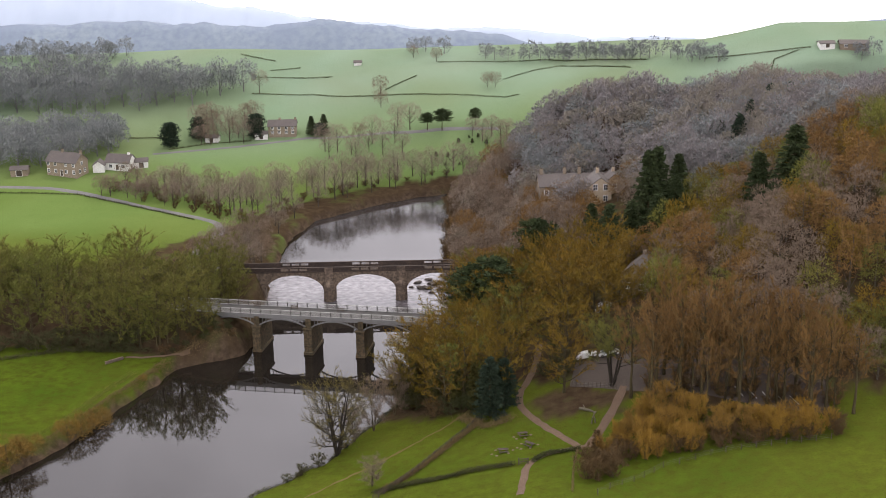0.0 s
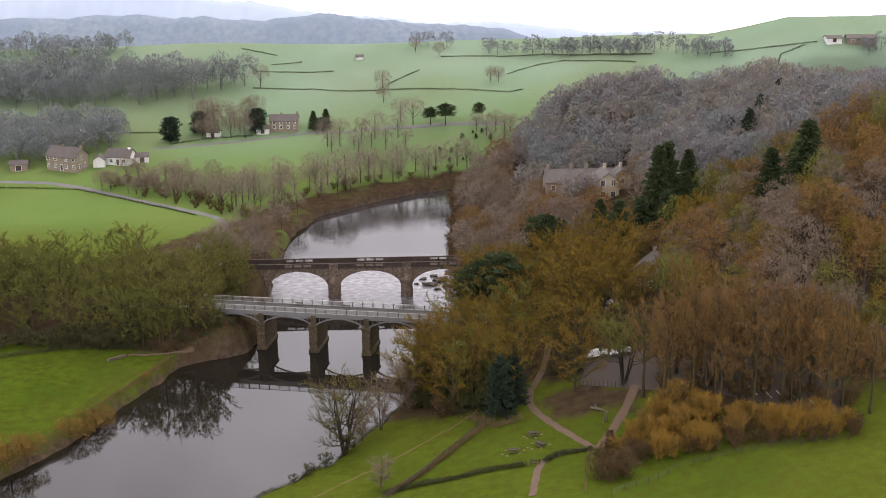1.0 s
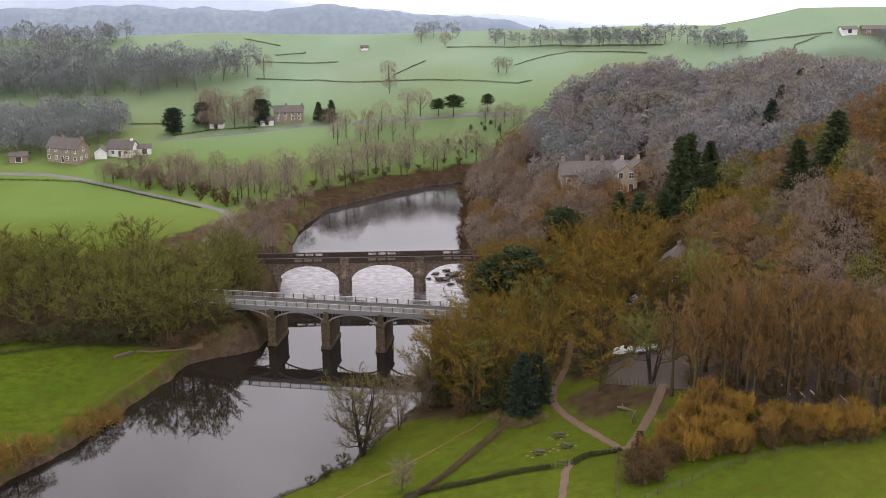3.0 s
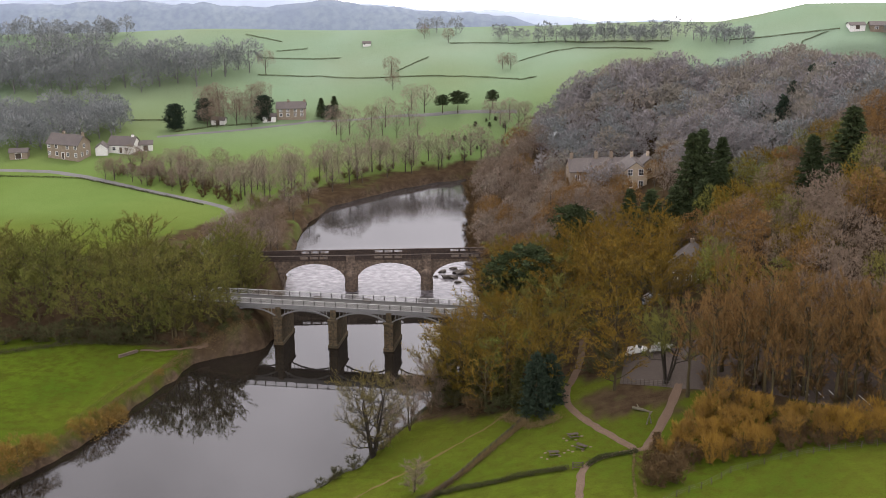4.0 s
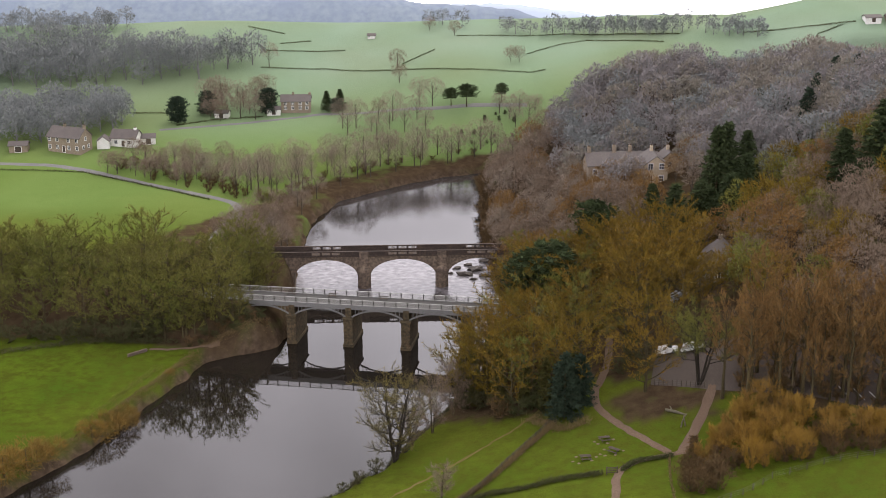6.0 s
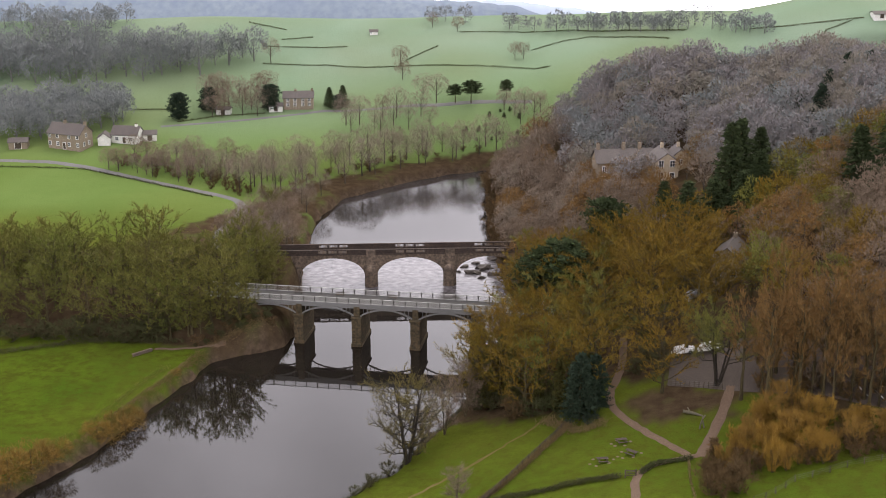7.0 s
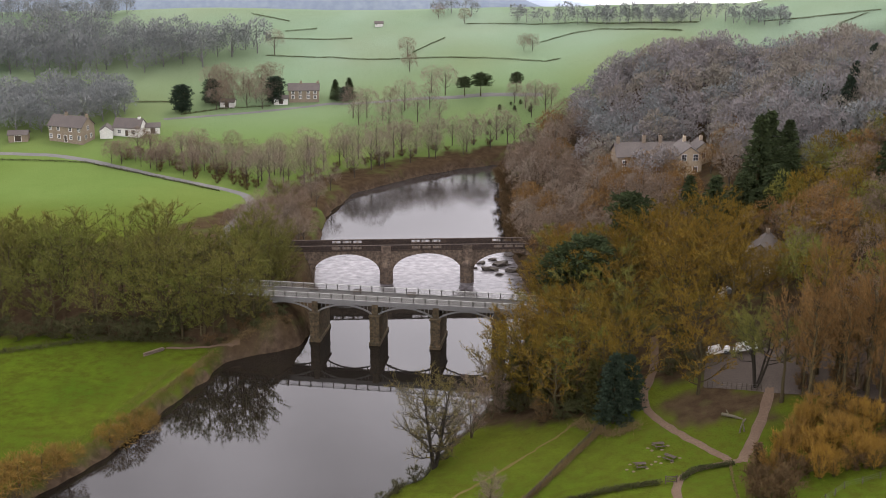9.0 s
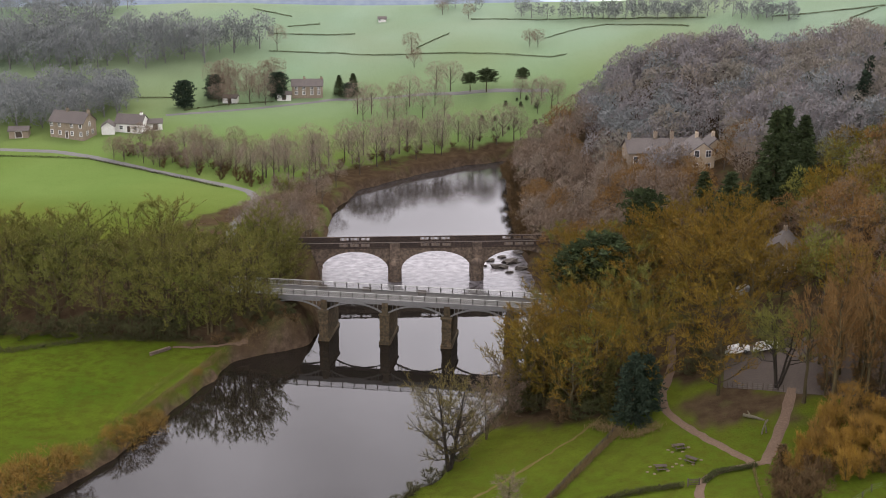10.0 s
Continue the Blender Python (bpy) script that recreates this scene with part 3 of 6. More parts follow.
def hazy_tree(seed, tall, wide, clear=0.15, lobes=9, twigs=900, twig_len=0.6, twig_w=0.16, limbs=6, girth=1.0):
    """A leafless tree seen from afar: a trunk, some limbs, and rounded clouds of fine twigs at their ends."""
    r = np.random.RandomState(seed)
    V, F, TV = [], [], []
    thick = (0.012 * tall + 0.08) * girth
    top = tall * 0.8
    trunk = [np.array([0, 0, -0.3 + (top + 0.3) * i / 4]) + np.append(r.normal(size=2) * 0.012 * tall * i / 4, 0) for i in range(5)]
    tube(V, F, trunk, [thick * (1.2 - 0.25 * i) for i in range(5)], 5)
    low, per = tall * clear, twigs // lobes
    for i in range(lobes):
        a, u = i * 2.4 + r.uniform(-0.4, 0.4), (i + r.uniform(0.2, 0.8)) / lobes
        z = low + (tall - low) * (0.24 + 0.56 * u)
        reach = wide * 0.62 * math.sqrt(max(0.05, 1 - (1.35 * u - 0.45) ** 2))
        c = np.array([math.cos(a) * reach, math.sin(a) * reach, z])
        size = np.array([0.5, 0.5, 0.42]) * wide * r.uniform(0.85, 1.15)
        if i < limbs:
            b = np.array([0, 0, max(low, z - 0.3 * tall)])
            tube(V, F, [b, (b + c) / 2 + np.array([0, 0, -0.1 * reach]), c], [thick * 0.45, thick * 0.3, 0.03], 3)
        d = r.normal(size=(per, 3)) + np.array([math.cos(a) * 0.5, math.sin(a) * 0.5, 0.45])
        d /= np.linalg.norm(d, axis=1, keepdims=True)
        q = c + d * size * r.uniform(0.15, 1.0, (per, 1)) ** 0.45
        q[:, 2] = np.clip(q[:, 2], low, tall * 1.02)
        e = d * 0.8 + r.normal(size=(per, 3)) * 0.5 + np.array([0, 0, 0.35])
        e /= np.linalg.norm(e, axis=1, keepdims=True)
        s = np.cross(e, r.normal(size=(per, 3)))
        s /= np.linalg.norm(s, axis=1, keepdims=True) + 1e-9
        w = twig_w * r.uniform(0.6, 1.3, (per, 1)) / 2
        TV.append(np.stack([q - s * w, q + s * w, q + e * twig_len * r.uniform(0.5, 1.3, (per, 1))], 1).reshape(-1, 3))
    TV = np.concatenate(TV)
    return np.array(V), np.array(F), TV, np.arange(len(TV)).reshape(-1, 3)


def evergreen(seed, tall, wide, shape="cone", leaves=2600, size=0.45):
    """A conifer or yew: many small sprays over tiers of boughs, with gaps."""
    r = np.random.RandomState(seed)
    V, F, TV, TF = [], [], [], []
    tube(V, F, [np.array([0, 0, -0.3 + (tall * 0.95 + 0.3) * i / 5]) + np.append(r.normal(size=2) * 0.05, 0) for i in range(6)], [0.02 * tall * (1 - 0.18 * i) + 0.02 for i in range(6)], 6)
    boughs = 90 if shape != "pine" else 42
    per = leaves // boughs
    for i in range(boughs):
        s = (i + r.uniform(0, 1)) / boughs
        a = i * 2.4 + r.uniform(-0.4, 0.4)
        if shape == "cone":
            z, reach, drop = tall * (0.06 + 0.92 * s), wide * (1.0 - s) ** 0.8 * r.uniform(0.6, 1.15) + 0.25, -0.15
        elif shape == "egg":
            z, reach, drop = tall * (0.04 + 0.93 * s), wide * math.sqrt(max(0.02, 1 - s ** 1.5)) * r.uniform(0.55, 1.15), -0.05
        elif shape == "pine":
            z, reach, drop = tall * (0.45 + 0.52 * s), wide * math.sqrt(max(0.05, 1 - ((s - 0.35) / 0.7) ** 2)) * r.uniform(0.5, 1.15), 0.12
        else:
            z, reach, drop = tall * (0.05 + 0.9 * s), wide * math.sqrt(max(0.04, 1 - ((s - 0.4) / 0.62) ** 2)) * r.uniform(0.6, 1.12), 0.2
        base = np.array([0, 0, z])
        end = base + np.array([math.cos(a) * reach, math.sin(a) * reach, drop * reach])
        tube(V, F, [base, (base + end) / 2, end], [0.06, 0.04, 0.012], 3)
        n = per
        g = r.uniform(0, 1, (n, 1)) ** 0.6
        c = base + (end - base) * g + r.normal(size=(n, 3)) * np.array([0.22, 0.22, 0.12]) * (0.4 + reach * 0.45)
        d = np.array([math.cos(a), math.sin(a), -0.1 if shape == "cone" else 0.3]) + r.normal(size=(n, 3)) * 0.6
        d /= np.linalg.norm(d, axis=1, keepdims=True)
        s2 = np.cross(d, r.normal(size=(n, 3)))
        s2 /= np.linalg.norm(s2, axis=1, keepdims=True) + 1e-9
        z2 = size * r.uniform(0.6, 1.4, (n, 1))
        TV.append(np.stack([c - s2 * z2 * 0.35, c + s2 * z2 * 0.35, c + d * z2 * 1.5], 1).reshape(-1, 3))
    TV = np.concatenate(TV)
    return np.array(V), np.array(F), TV, np.arange(len(TV)).reshape(-1, 3)


def tree_model(name, data, bark, leaf, category="tree"):
    """The meshes of one tree, ready to be planted."""
    V, F, TV, TF = data
    return name, mesh_of("trunk", V, F, bark, True), mesh_of("crown", TV, TF, leaf), category


def plant(model, x, y, turn, size=1.0, label="", group="", wide=1.0, sink=0.15):
    name, trunk, crown, category = model
    t = thing(name, pose(x, y, ground(x, y) - sink, 0, 0, turn) @ Matrix.Diagonal((size * wide, size * wide, size, 1)), label, category, group)
    part("trunk", trunk, None, t)
    part("crown", crown, None, t)
    return t


def far_wood(name, label, models, spots, seed, lo=0.8, hi=1.2, tag="woodland"):
    """Many distant trees in one mesh, each with its own tint."""
    r = np.random.RandomState(seed)
    VV, FF, TT, MM, n = [], [], [], [], 0
    mats = []
    zs = height(np.array([s[0] for s in spots]), np.array([s[1] for s in spots]))
    for (x, y), z in zip(spots, zs):
        V, F, TV, TF, bark, leaf = models[r.randint(len(models))]
        a, k = r.uniform(0, 6.28), r.uniform(lo, hi)
        R = np.array([[math.cos(a), -math.sin(a), 0], [math.sin(a), math.cos(a), 0], [0, 0, r.uniform(0.9, 1.15)]]) * k
        tint = r.uniform(0, 1)
        for vs, fs, mt in ((V, np.concatenate([F[:, :3], F[:, [0, 2, 3]]]), bark), (TV, TF, leaf)):
            if mt not in mats:
                mats.append(mt)
            VV.append(vs @ R.T + (x, y, z - 0.2))
            FF.append(fs + n)
            MM.append(np.full(len(fs), mats.index(mt), np.int32))
            TT.append(np.full(len(vs), tint))
            n += len(vs)
    me = mesh_of(name, np.concatenate(VV), np.concatenate(FF))
    for m in mats:
        me.materials.append(m)
    me.polygons.foreach_set("material_index", np.concatenate(MM))
    me.attributes.new("tint", "FLOAT", "POINT").data.foreach_set("value", np.concatenate(TT).astype(np.float32))
    return tagged(new(name, me), label, tag, kind="stuff")


def scatter(poly, spacing, seed, jitter=0.4):
    """Uneven rows of places inside a polygon."""
    r = np.random.RandomState(seed)
    p = np.array(poly, float)
    xs, ys = np.arange(p[:, 0].min(), p[:, 0].max(), spacing), np.arange(p[:, 1].min(), p[:, 1].max(), spacing)
    X, Y = np.meshgrid(xs, ys)
    X[::2] += spacing / 2
    X, Y = X.ravel() + r.uniform(-jitter, jitter, X.size) * spacing, Y.ravel() + r.uniform(-jitter, jitter, X.size) * spacing
    k = inside(X, Y, p)
    return list(zip(X[k].round(2), Y[k].round(2)))


OAK = [tree_model("bare_tree", bare_tree(s, 15, 5.6, 0.18, 18, 8, 19, 0.75, twig_len=0.85, twig_w=0.098, girth=1.2, even=0.78), BARK, TWIG_OLIVE) for s in (1, 2, 3)]
TALL = [tree_model("bare_tree", bare_tree(s, 19, 3.4, 0.38, 17, 7, 16, 1.0, twig_len=1.05, twig_w=0.07, girth=1.15, spread=0.5), BARK, TWIG_RED) for s in (4, 5, 6)]
GREY = [tree_model("bare_tree", hazy_tree(s, 14, 5.2, 0.12, 12, 2000, 0.8, 0.125, 10, 0.85), MID_BARK, TWIG_GREY) for s in (7, 8)]
RUSSET = [tree_model("bare_tree", hazy_tree(s, 13, 5.0, 0.12, 12, 2000, 0.8, 0.125, 10, 0.9), MID_BARK, TWIG_RED) for s in (9, 24)]
MOSSY = [tree_model("bare_tree", bare_tree(s, 14, 4.9, 0.12, 17, 8, 18, 0.7, twig_len=0.8, twig_w=0.094, girth=1.2, even=0.75), BARK, TWIG_MOSS) for s in (25, 26, 27)]
OPEN_TREE = [tree_model("bare_tree", hazy_tree(s, 13, 5.0, 0.24, 12, 1700, 0.8, 0.085, 12, 0.9), MID_BARK, TWIG_ROW) for s in (10, 11, 12)]
SHRUB = [tree_model("shrub", bare_tree(s, 5.6, 2.2, 0.05, 8, 4, 11, 1.2, stems=5, twig_len=1.15, twig_w=0.048, light=True, spread=0.42), BARK, TWIG_GOLD, "shrub") for s in (13, 14, 15)]
LOWBUSH = [tree_model("bush", hazy_tree(s, 2.6, 1.9, 0.02, 8, 1000, 0.5, 0.055, 3), BARK, REED, "shrub") for s in (16, 17)]
DARKBUSH = [tree_model("bush", bare_tree(s, 3.2, 1.9, 0.05, 5, 4, 11, 0.7, stems=3, twig_len=0.7, twig_w=0.1, light=True), BARK, HEDGE, "shrub") for s in (28, 29)]
BROWNBUSH = [tree_model("bush", bare_tree(s, 3.4, 1.8, 0.05, 6, 4, 11, 0.9, stems=3, twig_len=0.9, twig_w=0.075, light=True), BARK, TWIG_BROWN, "shrub") for s in (56, 57)]
DEAD_CONE = tree_model("shrub", evergreen(58, 5, 1.1, "cone", 900, 0.3), BARK, TWIG_BROWN, "shrub")
CONE = [tree_model("conifer", evergreen(s, 16, 3.3, "cone", 5200, 0.42), BARK, NEEDLE) for s in (18, 19)]
YEW = [tree_model("yew", evergreen(s, 8, 3.2, "round", 5200, 0.34), BARK, NEEDLE_BLUE) for s in (20, 21)]
FIR = [tree_model("fir", evergreen(s, 14, 4.2, "egg", 7000, 0.42), BARK, NEEDLE_BLUE) for s in (47,)]
PINE = [tree_model("pine", evergreen(s, 12, 4.0, "pine", 4200, 0.4), BARK, NEEDLE) for s in (22, 23)]


def wood_model(data, bark, leaf):
    return (*data, bark, leaf)


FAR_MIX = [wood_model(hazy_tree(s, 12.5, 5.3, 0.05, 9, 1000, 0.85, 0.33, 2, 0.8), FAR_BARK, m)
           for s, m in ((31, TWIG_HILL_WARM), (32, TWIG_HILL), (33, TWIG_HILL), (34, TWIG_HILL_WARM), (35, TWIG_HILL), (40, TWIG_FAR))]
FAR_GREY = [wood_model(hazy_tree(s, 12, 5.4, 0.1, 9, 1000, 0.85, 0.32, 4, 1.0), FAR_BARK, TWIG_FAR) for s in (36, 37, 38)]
FAR_DARK = [wood_model(evergreen(s, 13, 3.4, "cone", 1300, 0.62), BARK, NEEDLE_BLUE) for s in (39,)]
MID_MIX = [wood_model(hazy_tree(s, h, w * 1.05, 0.06, 11, 1300, 0.9, 0.2, 4, 0.9), MID_BARK, m)
           for s, h, w, u, m in ((42, 14, 4.8, 0.6, TWIG_OLIVE), (43, 16, 3.8, 0.9, TWIG_RED), (44, 13, 4.8, 0.6, TWIG_GREY), (45, 13, 4.6, 0.6, TWIG_GREY), (46, 14, 4.6, 0.7, TWIG_MOSS))]
BANK_MIX = [wood_model(hazy_tree(s, 13, 5.1, 0.06, 11, 1300, 0.85, 0.2, 4, 0.9), MID_BARK, m) for s, m in ((48, TWIG_GREY), (49, TWIG_ROW), (50, TWIG_RED), (51, TWIG_GREY))]
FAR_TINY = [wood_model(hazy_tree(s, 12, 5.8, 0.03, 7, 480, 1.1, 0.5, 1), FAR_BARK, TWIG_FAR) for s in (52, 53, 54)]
SLIM = [tree_model("bare_tree", bare_tree(s, 15, 2.5, 0.1, 15, 5, 12, 0.9, twig_len=0.95, twig_w=0.07, girth=1.1), BARK, m) for s, m in ((64, TWIG_RED), (65, TWIG_GREY), (66, TWIG_RED))]
SAPLING = tree_model("young_conifer", evergreen(55, 3, 0.9, "cone", 270, 0.3), BARK, NEEDLE)

# ---------------------------------------------------------------- planting
rnd = random.Random(7)
CAR_PARK = [(58, -50.3), (60.8, -39.6), (74, -42.5), (88, -50), (106, -60), (104, -71), (80, -61), (68, -56)]
KEEP_CLEAR = [[(57.5, -50), (61, -40), (69, -41.5), (69, -55), (67, -56)], [(46, -58), (52, -62), (52, -44), (57, -26), (52, -26), (48, -42), (46, -52)], [(-36, 4), (-12, 0), (-12, 10), (-36, 16)],
              [(-48, 37), (-12, 37), (-12, 46), (-48, 46)], [(71, -27), (79, -27), (82, -8), (72, -8)], [(60.4, 58.5), (70.7, 55.1), (70.7, 35.7), (84.2, 34.9), (84.9, 71.1), (60.6, 73.7)], [(69, 4), (95, 4), (95, 31), (69, 31)], [(101, -12), (119, -12), (119, 6), (101, 6)]]


def clear(x, y):
    px, py = np.array([x]), np.array([y])
    return inside(px, py, RIVER)[0] or any(inside(px, py, np.array(p, float))[0] for p in KEEP_CLEAR)


def grove(poly, spacing, seed, models, lo, hi, label, group, wide=1.0):
    for x, y in scatter(poly, spacing, seed):
        if not clear(x, y):
            plant(models[rnd.randrange(len(models))], x, y, rnd.uniform(0, 360), rnd.uniform(lo, hi), label, group, wide * rnd.uniform(0.9, 1.15))


# riverside wood on the meadow's side
WOOD_W = "bare olive-green tree in the riverside wood"
grove([(-98, 14), (-24, 12), (-20, 34), (-38, 42), (-98, 40)], 6.2, 1, MOSSY, 0.85, 1.12, WOOD_W, "trees of the riverside wood")
grove([(-98, -1), (-30, 0), (-27, 3), (-36, 9), (-98, 12)], 5.6, 11, MOSSY, 0.85, 1.05, WOOD_W, "trees of the riverside wood")
grove([(-40, 46), (-18, 46), (-17, 92), (-28, 92), (-31, 70)], 6.2, 12, GREY + OPEN_TREE + MOSSY[:1], 0.6, 0.85, "bare brown tree between road and river", "trees of the riverside wood")
for x, y, k in ((-24, 27, 0.9), (-29, 31, 0.95), (-21, 33, 0.8), (-34, 28, 0.95), (-26.5, 34.5, 0.85), (-19.5, 27, 0.7), (-22, 21, 0.8)):
    plant(MOSSY[rnd.randrange(3)], x, y, rnd.uniform(0, 360), k, "bare olive-green tree beside the stone bridge", "trees of the riverside wood")
UNDER = "dark evergreen undergrowth at the wood's foot"
grove([(-100, -5), (-60, -3.5), (-38, -4.5), (-36, 1.5), (-60, 2), (-100, 0)], 3.4, 81, DARKBUSH, 0.9, 1.5, UNDER, "undergrowth", 1.25)
# wooded bank beyond the park
BANK = "bare olive-brown tree on the wooded bank"
grove([(24, -41), (36, -51), (46, -49), (47, -40), (51, -25), (53, 0), (50, 26), (39, 26), (38, 5), (30, -22)], 6.2, 2, OAK + MOSSY[:1], 0.88, 1.1, BANK, "trees on the wooded bank")
for x, y, k in ((24.5, -38.5, 0.95), (27.5, -32, 1.05), (30, -24, 1.05), (33.5, -15, 0.95), (29, -41, 1.05), (33, -47.5, 1.0), (36, -4, 0.85)):
    plant(OAK[rnd.randrange(3)], x, y, rnd.uniform(0, 360), k, "bare olive-brown tree leaning over the water", "trees on the wooded bank", 1.05)
grove([(54, -50), (59, -50), (60, -36), (76, -30), (74, 14), (54, 14), (56, -24)], 6.4, 21, OAK, 0.9, 1.15, BANK, "trees on the wooded bank")
grove([(67, -60), (80, -67), (108, -77), (110, -64), (88, -52), (76, -46), (74, -54)], 4.6, 3, TALL, 0.85, 1.1, "tall slim bare tree beside the car park", "trees by the car park")
grove([(25, -43), (33, -51), (41, -49), (47, -45), (47, -38), (36, -38), (29, -35)], 3.6, 82, DARKBUSH + BROWNBUSH, 0.8, 1.3, UNDER, "undergrowth", 1.2)
grove([(53, -47), (58, -47), (60, -36), (57, -28), (53, -36)], 3.6, 83, DARKBUSH, 0.8, 1.2, UNDER, "undergrowth", 1.2)
IVIED = tree_model("ivy_clad_tree", evergreen(71, 13, 1.25, "egg", 3000, 0.38), BARK, IVY)
for x, y, k in ((26.5, -39.5, 0.95), (31, -43.5, 1.0), (35.5, -46.5, 0.9), (39, -49.5, 0.85), (24, -35.5, 0.8), (29.5, -37, 1.0), (44.5, -47.5, 0.8)):
    plant(IVIED, x, y, rnd.uniform(0, 360), k, "brown-green ivy-clad trunk at the wood's edge", "trees on the wooded bank")
for x, y, k in ((69.5, -22.5, 0.72), (73, -30, 0.7), (77.5, -30, 0.75), (82, -22, 0.8), (69, -14, 0.8), (70.5, -30.5, 0.75)):
    plant(OAK[rnd.randrange(3)], x, y, rnd.uniform(0, 360), k, "bare olive-brown tree before the stone house", "trees on the wooded bank")
for i in range(26):
    y = 52 + 3.2 * i + rnd.uniform(-1, 1)
    x = np.interp(y, [q[1] for q in RIGHT_BANK[7:12]], [q[0] for q in RIGHT_BANK[7:12]]) + rnd.uniform(0.2, 1.8)
    plant(BROWNBUSH[i % 2], x, y, rnd.uniform(0, 360), rnd.uniform(0.7, 1.25), "brown leafless bush overhanging the river", "bushes on the bank", 1.2)
# open row on the far bank
grove([(-40, 110), (-22, 106), (-16, 121), (6, 139), (33, 154.2), (49.8, 159.4), (47.5, 164.2), (20, 160.3), (-8, 149.8), (-34, 130)], 6.6, 5, OPEN_TREE, 0.75, 0.98, "bare brown tree on the far bank", "trees on the far bank")
grove([(-5.7, 167.2), (23.8, 169.4), (25.6, 177.6), (0.7, 187.5), (-13.4, 181.8)], 7.0, 51, OPEN_TREE + GREY[:1], 0.6, 0.9, "bare grey tree below the farm road", "trees on the far bank")
for x, y, k in ((-16.5, 92, 0.6), (-18.5, 101, 0.7), (-13.5, 110, 0.65), (-7, 124, 0.7), (2, 134.5, 0.65), (10, 140.5, 0.7), (18, 145.5, 0.65), (27, 150.5, 0.6), (36, 155, 0.7), (44, 158, 0.6)):
    plant(OPEN_TREE[rnd.randrange(3)], x, y, rnd.uniform(0, 360), k, "bare brown tree at the water's edge of the far bank", "trees on the far bank", rnd.uniform(0.9, 1.15))
grove([(-24, 100), (-16, 122), (4, 142), (22, 152.5), (42, 158.5), (40, 162), (18, 156), (-2, 145), (-20, 128), (-30, 110)], 4.8, 84, BROWNBUSH, 0.35, 0.65, "low brown scrub on the far bank", "bushes on the bank", 1.3)
grove([(-36, -3), (-22, -2), (-20, 1.5), (-30, 3), (-38, 3)], 4.6, 13, MOSSY, 0.55, 0.75, WOOD_W, "trees of the riverside wood")
grove([(-84, 136), (-60, 126), (-44, 118), (-38, 134), (-45.9, 149.2), (-77.8, 151)], 4.6, 52, GREY + OPEN_TREE, 0.4, 0.7, "small bare tree beside the lane", "trees by the lane")
grove([(-84, 142), (-58, 126), (-40, 110), (-28, 100), (-24, 106), (-38, 124), (-52, 140), (-77.8, 151)], 4.5, 55, BROWNBUSH, 0.5, 0.95, "brown scrub beside the lane", "trees by the lane")
# trees round the farm and the cottages
for mdl, x, y, k, w, lab in ((YEW[0], -68.5, 192.1, 1.23, 1.0, "dark evergreen tree near the farm"), (YEW[1], -59.4, 201.4, 1.13, 1.0, "round dark evergreen tree near the farm"),
                             (YEW[0], -37.2, 202.4, 1.22, 1.0, "dark evergreen tree beside the farmhouse"), (CONE[0], -16, 204.2, 0.47, 1.5, "dark conifer beside the farm road"),
                             (CONE[1], -11, 203.2, 0.50, 1.5, "dark conifer beside the farm road"), (YEW[1], -12.6, 201.7, 0.68, 1.1, "dark bush beside the farm road"),
                             (PINE[0], 34.7, 185.3, 0.69, 1.3, "dark spreading pine beside the farm road"), (PINE[1], 29.2, 186.5, 0.56, 1.3, "small pine beside the farm road"),
                             (PINE[1], 47.2, 187.3, 0.59, 1.0, "slim pine at the field's edge")):
    plant(mdl, x, y, rnd.uniform(0, 360), k, lab, "", w)
grove([(-64.6, 188.6), (-35, 197.2), (-38, 214.8), (-61.3, 213.6)], 6.0, 53, GREY + OPEN_TREE, 0.6, 0.9, "bare grey tree round the farm", "trees round the farm")
grove([(16.2, 190), (27.3, 187.2), (23.6, 194.5), (14.3, 197.8)], 6.0, 54, OPEN_TREE, 0.7, 0.9, "bare tree beside the farm road", "trees round the farm")
plant(GREY[1], 10, 233.9, 40, 0.56, "lone bare oak by a field hedge", "", 1.2)
plant(GREY[0], 10.7, 218, 10, 0.60, "lone bare tree in a field", "")
plant(OPEN_TREE[0], -41.1, 246.7, 0, 0.79, "bare tree in a field hedgerow", "")
for x, y in ((53.4, 227.7), (56.6, 227.6), (33.1, 265.3), (23.1, 274.1)):
    plant(GREY[rnd.randrange(2)], x, y, rnd.uniform(0, 360), 0.5, "small bare tree on a field edge", "field trees")
for x, y, k in ((46, 181, 0.6), (49.5, 178, 0.7), (53, 181, 0.65), (56, 176, 0.75), (51, 173, 0.6), (58.5, 180, 0.6)):
    plant(OPEN_TREE[rnd.randrange(3)], x, y, rnd.uniform(0, 360), k, "bare tree where the wood meets the field", "field trees")
